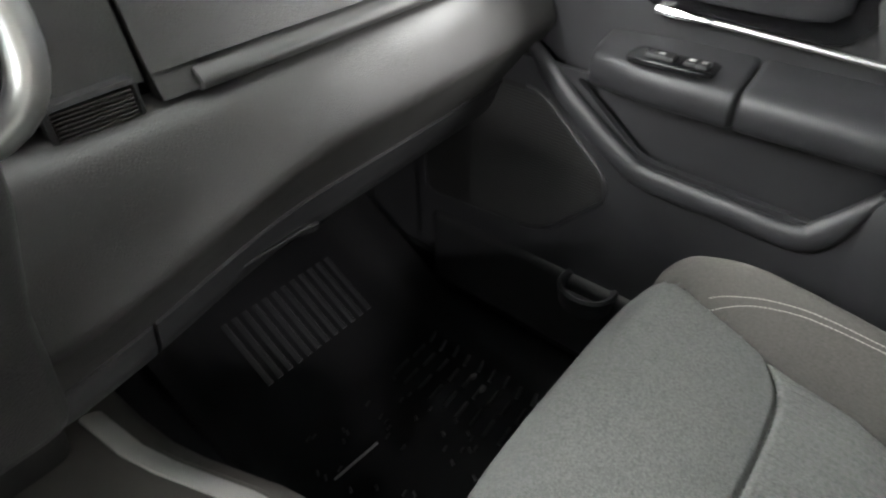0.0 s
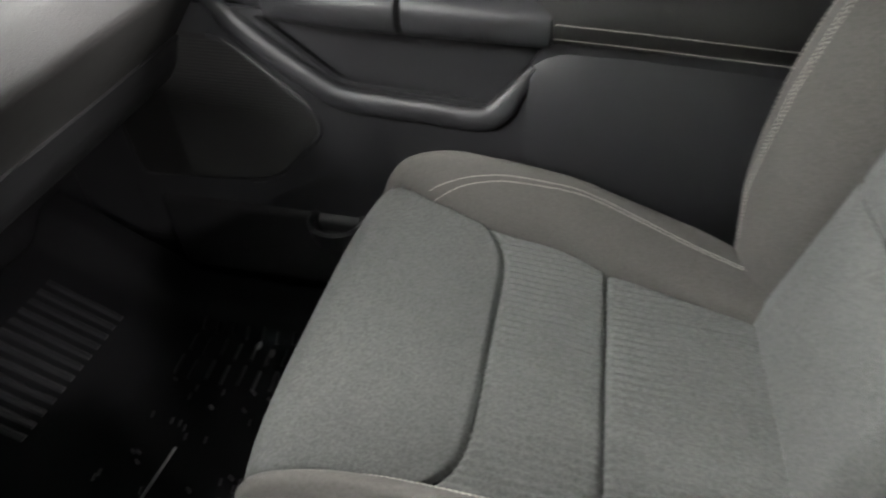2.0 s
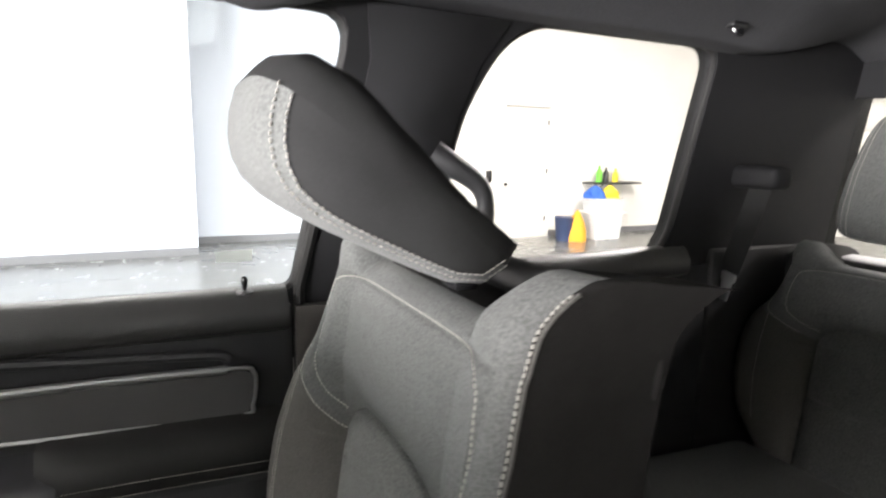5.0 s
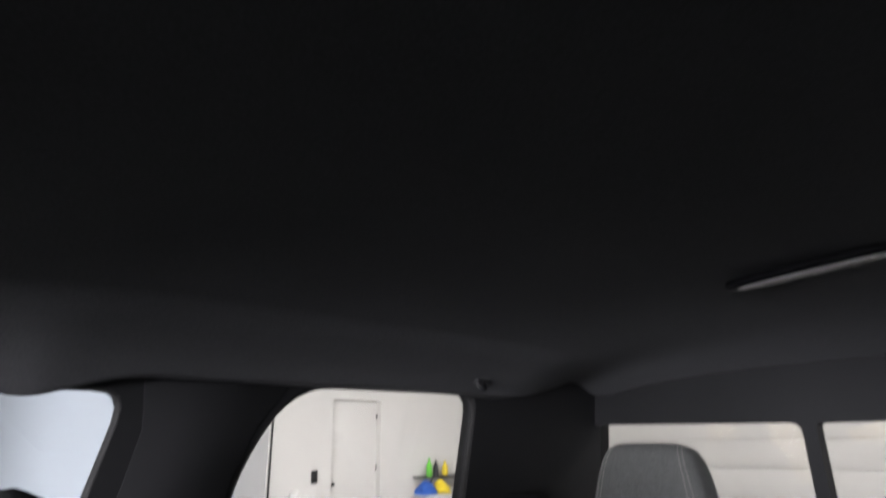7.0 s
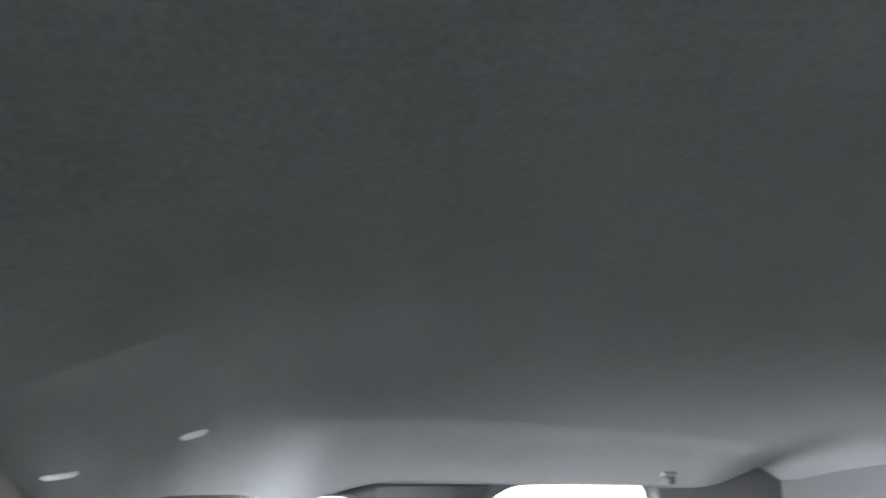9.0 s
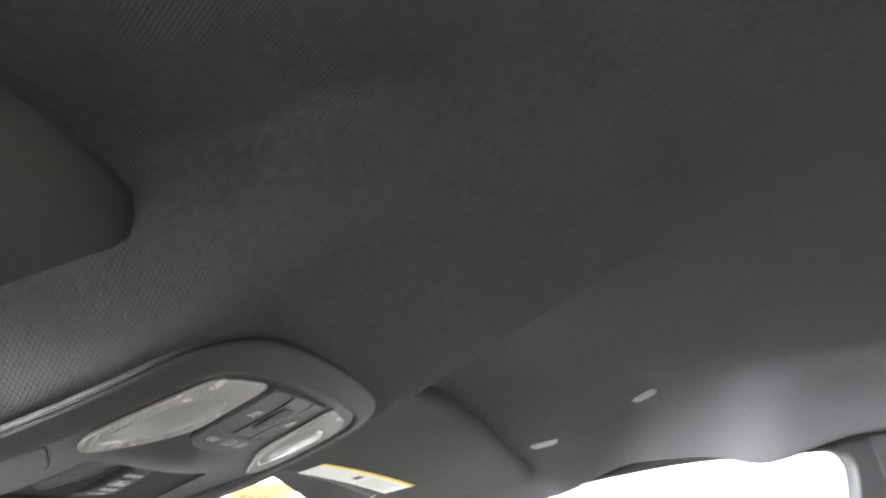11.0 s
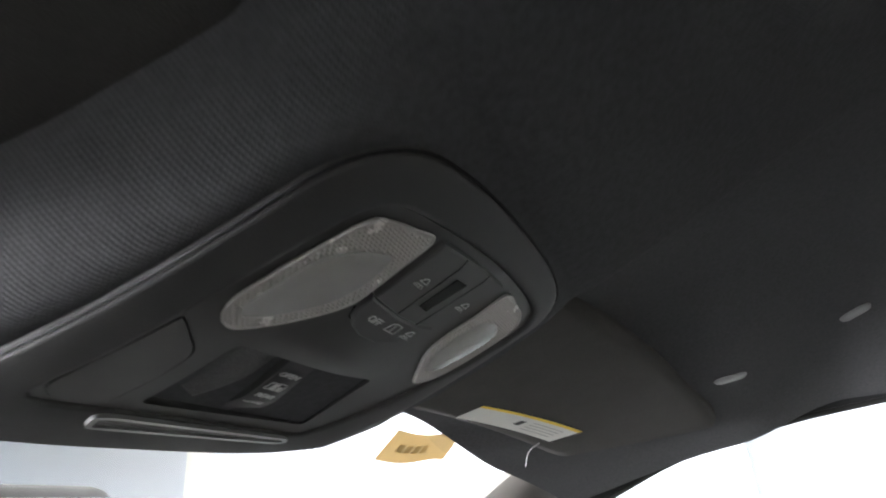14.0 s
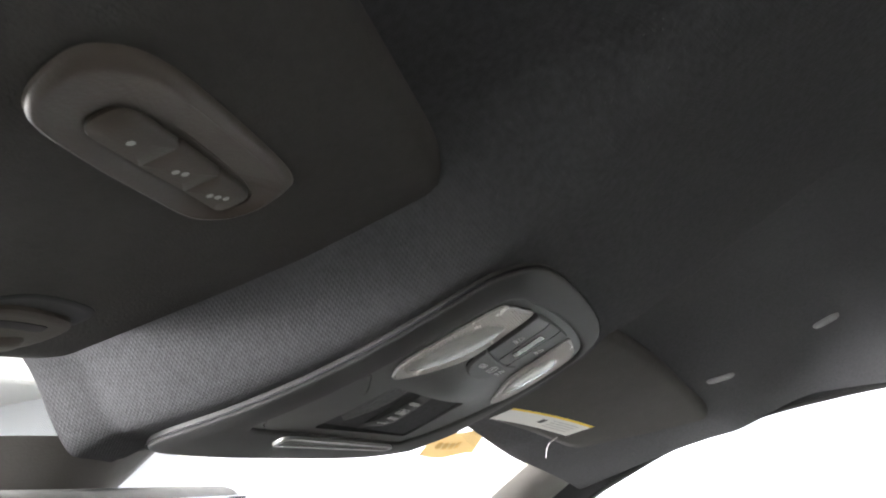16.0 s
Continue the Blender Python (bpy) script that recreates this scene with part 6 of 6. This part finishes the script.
rd = whole("card_reader", rbox(9.27, 9.31, -5.72, -5.60, 0.60, 0.82, 0.01, 2), DARK, "black card reader on the wall", "reader")
block("baseboard", 9.28, 9.30, -6.0, -4.75, GZ, GZ + 0.12, BASE, "grey rubber wall base", "baseboard")
block("baseboard_2", 9.28, 9.30, -15, -7.10, GZ, GZ + 0.12, BASE, "grey rubber wall base", "baseboard")
block("baseboard_3", 9.38, 9.40, -0.55, 18, GZ, GZ + 0.12, BASE, "grey rubber wall base", "baseboard")
block("baseboard_4", 10.48, 10.5, -4.75, -0.55, GZ, GZ + 0.12, BASE, "grey rubber wall base", "baseboard")
bol = whole("bollard", tube([(8.15, -4.68, GZ), (8.15, -4.68, 0.52), (8.15, -4.68, 0.57), (8.15, -4.68, 0.60)], [0.10, 0.10, 0.085, 0.03], 20), WHITE, "white painted steel bollard", "bollard")
rail = whole("trim_cable", tube([(9.285, -4.80, 0.15), (9.285, -4.80, 4.2)], 0.018, 8), DARK, "dark vertical cable on the wall", "cable", kind="structure")
whole("wall_seam", rbox(10.46, 10.50, -3.9, -3.86, GZ, 4.2, 0), BASE, "narrow joint in the wall", "joint", kind="structure")
# shelf and tubs
sh = thing("wall_shelf", "dark wire wall shelf with cleaning bottles", "shelf")
part("board", rbox(8.9, 9.3, -9.15, -7.90, 0.56, 0.60, 0.005), DARK, sh)
part("bracket", tube([(9.28, -8.15, 0.3), (8.95, -8.15, 0.56)], 0.012, 6), DARK, sh)
GREEN = material("green_plastic", (0.15, 0.62, 0.05), 0.4, vary=0.1)
BLUE = material("blue_cloth", (0.03, 0.12, 0.50), 0.8, vary=0.15)
YELP = material("yellow_plastic", (0.85, 0.65, 0.03), 0.5, vary=0.1)
ORNG = material("orange_cloth", (0.85, 0.36, 0.03), 0.8, vary=0.15)
CLEARP = material("clear_tub", (0.62, 0.64, 0.66), 0.3, vary=0.08)


def bottle(x, y, z, mat, h, label):
    return whole("bottle", tube([(x, y, z), (x, y, z + h * 0.6), (x, y, z + h * 0.75), (x, y, z + h * 0.8), (x, y, z + h)], [0.06, 0.06, 0.03, 0.02, 0.025], 12), mat, label, "bottle", group="cleaning bottles")


bottle(9.1, -8.17, 0.60, GREEN, 0.34, "green cleaning bottle on the shelf")
bottle(9.1, -8.35, 0.60, DARK, 0.30, "dark spray bottle on the shelf")
bottle(9.1, -8.60, 0.60, YELP, 0.28, "yellow bottle on the shelf")
tub = thing("storage_tub", "stacked clear plastic storage tub", "tub")
part("body", loft([[Vector((8.75 + a * k, -8.00 + b * k, z)) for a, b in rounded([(-0.25, -0.35), (-0.25, 0.35), (0.25, 0.35), (0.25, -0.35)], 0.06, 4)] for k, z in ((0.88, GZ), (1.0, GZ + 0.46), (1.06, GZ + 0.47), (1.06, GZ + 0.50))]), CLEARP, tub)
part("lid", rbox(8.47, 9.03, -8.39, -7.61, GZ + 0.50, GZ + 0.54, 0.01), WHITE, tub)
tub2 = thing("storage_tub", "upper clear plastic storage tub with cloths", "tub")
part("body", loft([[Vector((8.75 + a * k, -8.00 + b * k, z)) for a, b in rounded([(-0.25, -0.35), (-0.25, 0.35), (0.25, 0.35), (0.25, -0.35)], 0.06, 4)] for k, z in ((0.88, GZ + 0.54), (1.0, GZ + 0.78), (1.05, GZ + 0.79), (1.05, GZ + 0.81))]), CLEARP, tub2)


def cloth_heap(x, y, z, r, h, mat, label, seed):
    rr = random.Random(seed)
    rings = []
    for i in range(7):
        t = i / 6
        rings.append([Vector((x + r * (1 - t ** 2.2) * (1 + 0.22 * rr.uniform(-1, 1)) * math.cos(a) + 0.02, y + r * (1 - t ** 2.2) * (1 + 0.22 * rr.uniform(-1, 1)) * math.sin(a), z + h * t)) for a in (2 * math.pi * k / 14 for k in range(14))])
    return whole("cleaning_cloth", loft(rings), mat, label, "cloth", group="cleaning cloths")


cloth_heap(8.72, -7.77, GZ + 0.81, 0.22, 0.26, BLUE, "crumpled blue cleaning cloth in the tub", 3)
cloth_heap(8.72, -8.15, GZ + 0.81, 0.20, 0.26, YELP, "crumpled yellow cleaning cloth in the tub", 4)
cloth_heap(8.60, -7.27, GZ, 0.20, 0.62, ORNG, "orange cloth hung over the bucket", 6)
bk = whole("bucket", loft([[Vector((8.72 + r * math.cos(a), -7.05 + r * math.sin(a), z)) for a in (2 * math.pi * k / 20 for k in range(20))] for r, z in ((0.15, GZ), (0.19, GZ + 0.45), (0.20, GZ + 0.46), (0.17, GZ + 0.44))]), material("navy_plastic", (0.03, 0.05, 0.12), 0.5), "dark blue plastic bucket", "bucket")
# table with a picture stand, seen past the rear seat
tb = thing("side_table", "folding side table with thin black legs", "table")
part("top", rbox(4.3, 5.3, -6.35, -5.75, 0.06, 0.10, 0.005), DARK, tb, "dark table top")
for x in (4.36, 5.24):
    for y, y2 in ((-6.3, -5.8), (-5.8, -6.3)):
        part("leg", tube([(x, y, GZ), (x, y2, 0.06)], 0.014, 6), DARK, tb)
frm = thing("picture_frame", "framed picture standing on the table", "picture frame")
part("frame", moved(rbox(-0.26, 0.26, -0.015, 0.015, 0.0, 0.42, 0.006), pose(4.62, -6.10, 0.10, -12, 0, 42)), DARK, frm)
part("sheet", moved(rbox(-0.235, 0.235, 0.0155, 0.018, 0.025, 0.395, 0), pose(4.62, -6.10, 0.10, -12, 0, 42)), PAPER, frm, "pale printed sheet")
part("print", moved(rbox(-0.10, 0.10, 0.0185, 0.0195, 0.14, 0.33, 0), pose(4.62, -6.10, 0.10, -12, 0, 42)), material("ochre_print", (0.55, 0.45, 0.22), 0.7), frm, "plain ochre shape")
for x, m in ((4.55, WHITE), (4.75, WHITE), (5.0, DARK)):
    whole("table_item", tube([(x, -5.95, 0.10), (x, -5.95, 0.17), (x, -5.95, 0.20)], [0.05, 0.06, 0.03], 12), m, "small rounded object on the side table", "object", group="table objects")
# sectional garage door behind the truck
gd = thing("door_garage", "white sectional garage door with horizontal panels", "garage door", kind="structure")
gd.name = "door_2"
for k in range(8):
    part("panel", rbox(-9, 9.3, -13.2, -13.14, GZ + 0.56 * k + 0.006, GZ + 0.56 * (k + 1) - 0.006, 0.012, 2), WHITE, gd)
part("mullion", rbox(1.2, 1.55, -13.14, -13.05, GZ, 4.2, 0.01), WALLB, gd, "pale grey upright post")
block("wall_south", -16, 16, -13.6, -13.25, GZ, 4.2, WALLP, "white wall behind the truck", "wall")
# unseen wall; its opening is made up to hold the west fill lamp
whole("wall_west", plate([(-24, GZ), (-24, 4.2), (18, 4.2), (18, GZ)], [[(-2.7, GZ + 0.02), (-2.7, 2.5), (3.7, 2.5), (3.7, GZ + 0.02)]], lambda u, v, w: Vector((-16 - w, u, v)), 0.3), WALLP, "white painted garage wall with an added opening for a fill lamp", "wall", kind="structure", smooth=0)
block("ceiling_garage", -16.3, 16, -24, 18.3, 4.2, 4.4, WALLP, "white garage ceiling", "ceiling")
whole("wall_north", plate([(-16, GZ), (-16, 4.2), (16, 4.2), (16, GZ)], [[(-7, GZ + 0.3), (-7, 3.4), (9, 3.4), (9, GZ + 0.3)]], lambda u, v, w: Vector((u, 9.0 + w, v)), 0.3), WALLP, "white wall with a wide glazed opening", "wall", kind="structure", smooth=0)
# frames made up to go with the added fill lamps
for ax, ay, watts in LAMPS:
    lf = thing("fill_frame", "white frame round an added ceiling fill lamp", "ceiling light", Matrix.Translation((ax, ay, 4.17)), group="ceiling lights")
    part("frame", plate([(-1.25, -0.65), (-1.25, 0.65), (1.25, 0.65), (1.25, -0.65)], [[(-1.2, -0.6), (-1.2, 0.6), (1.2, 0.6), (1.2, -0.6)]], lambda u, v, w: Vector((u, v, -0.02 - w)), 0.05), WHITE, lf, "", 0)
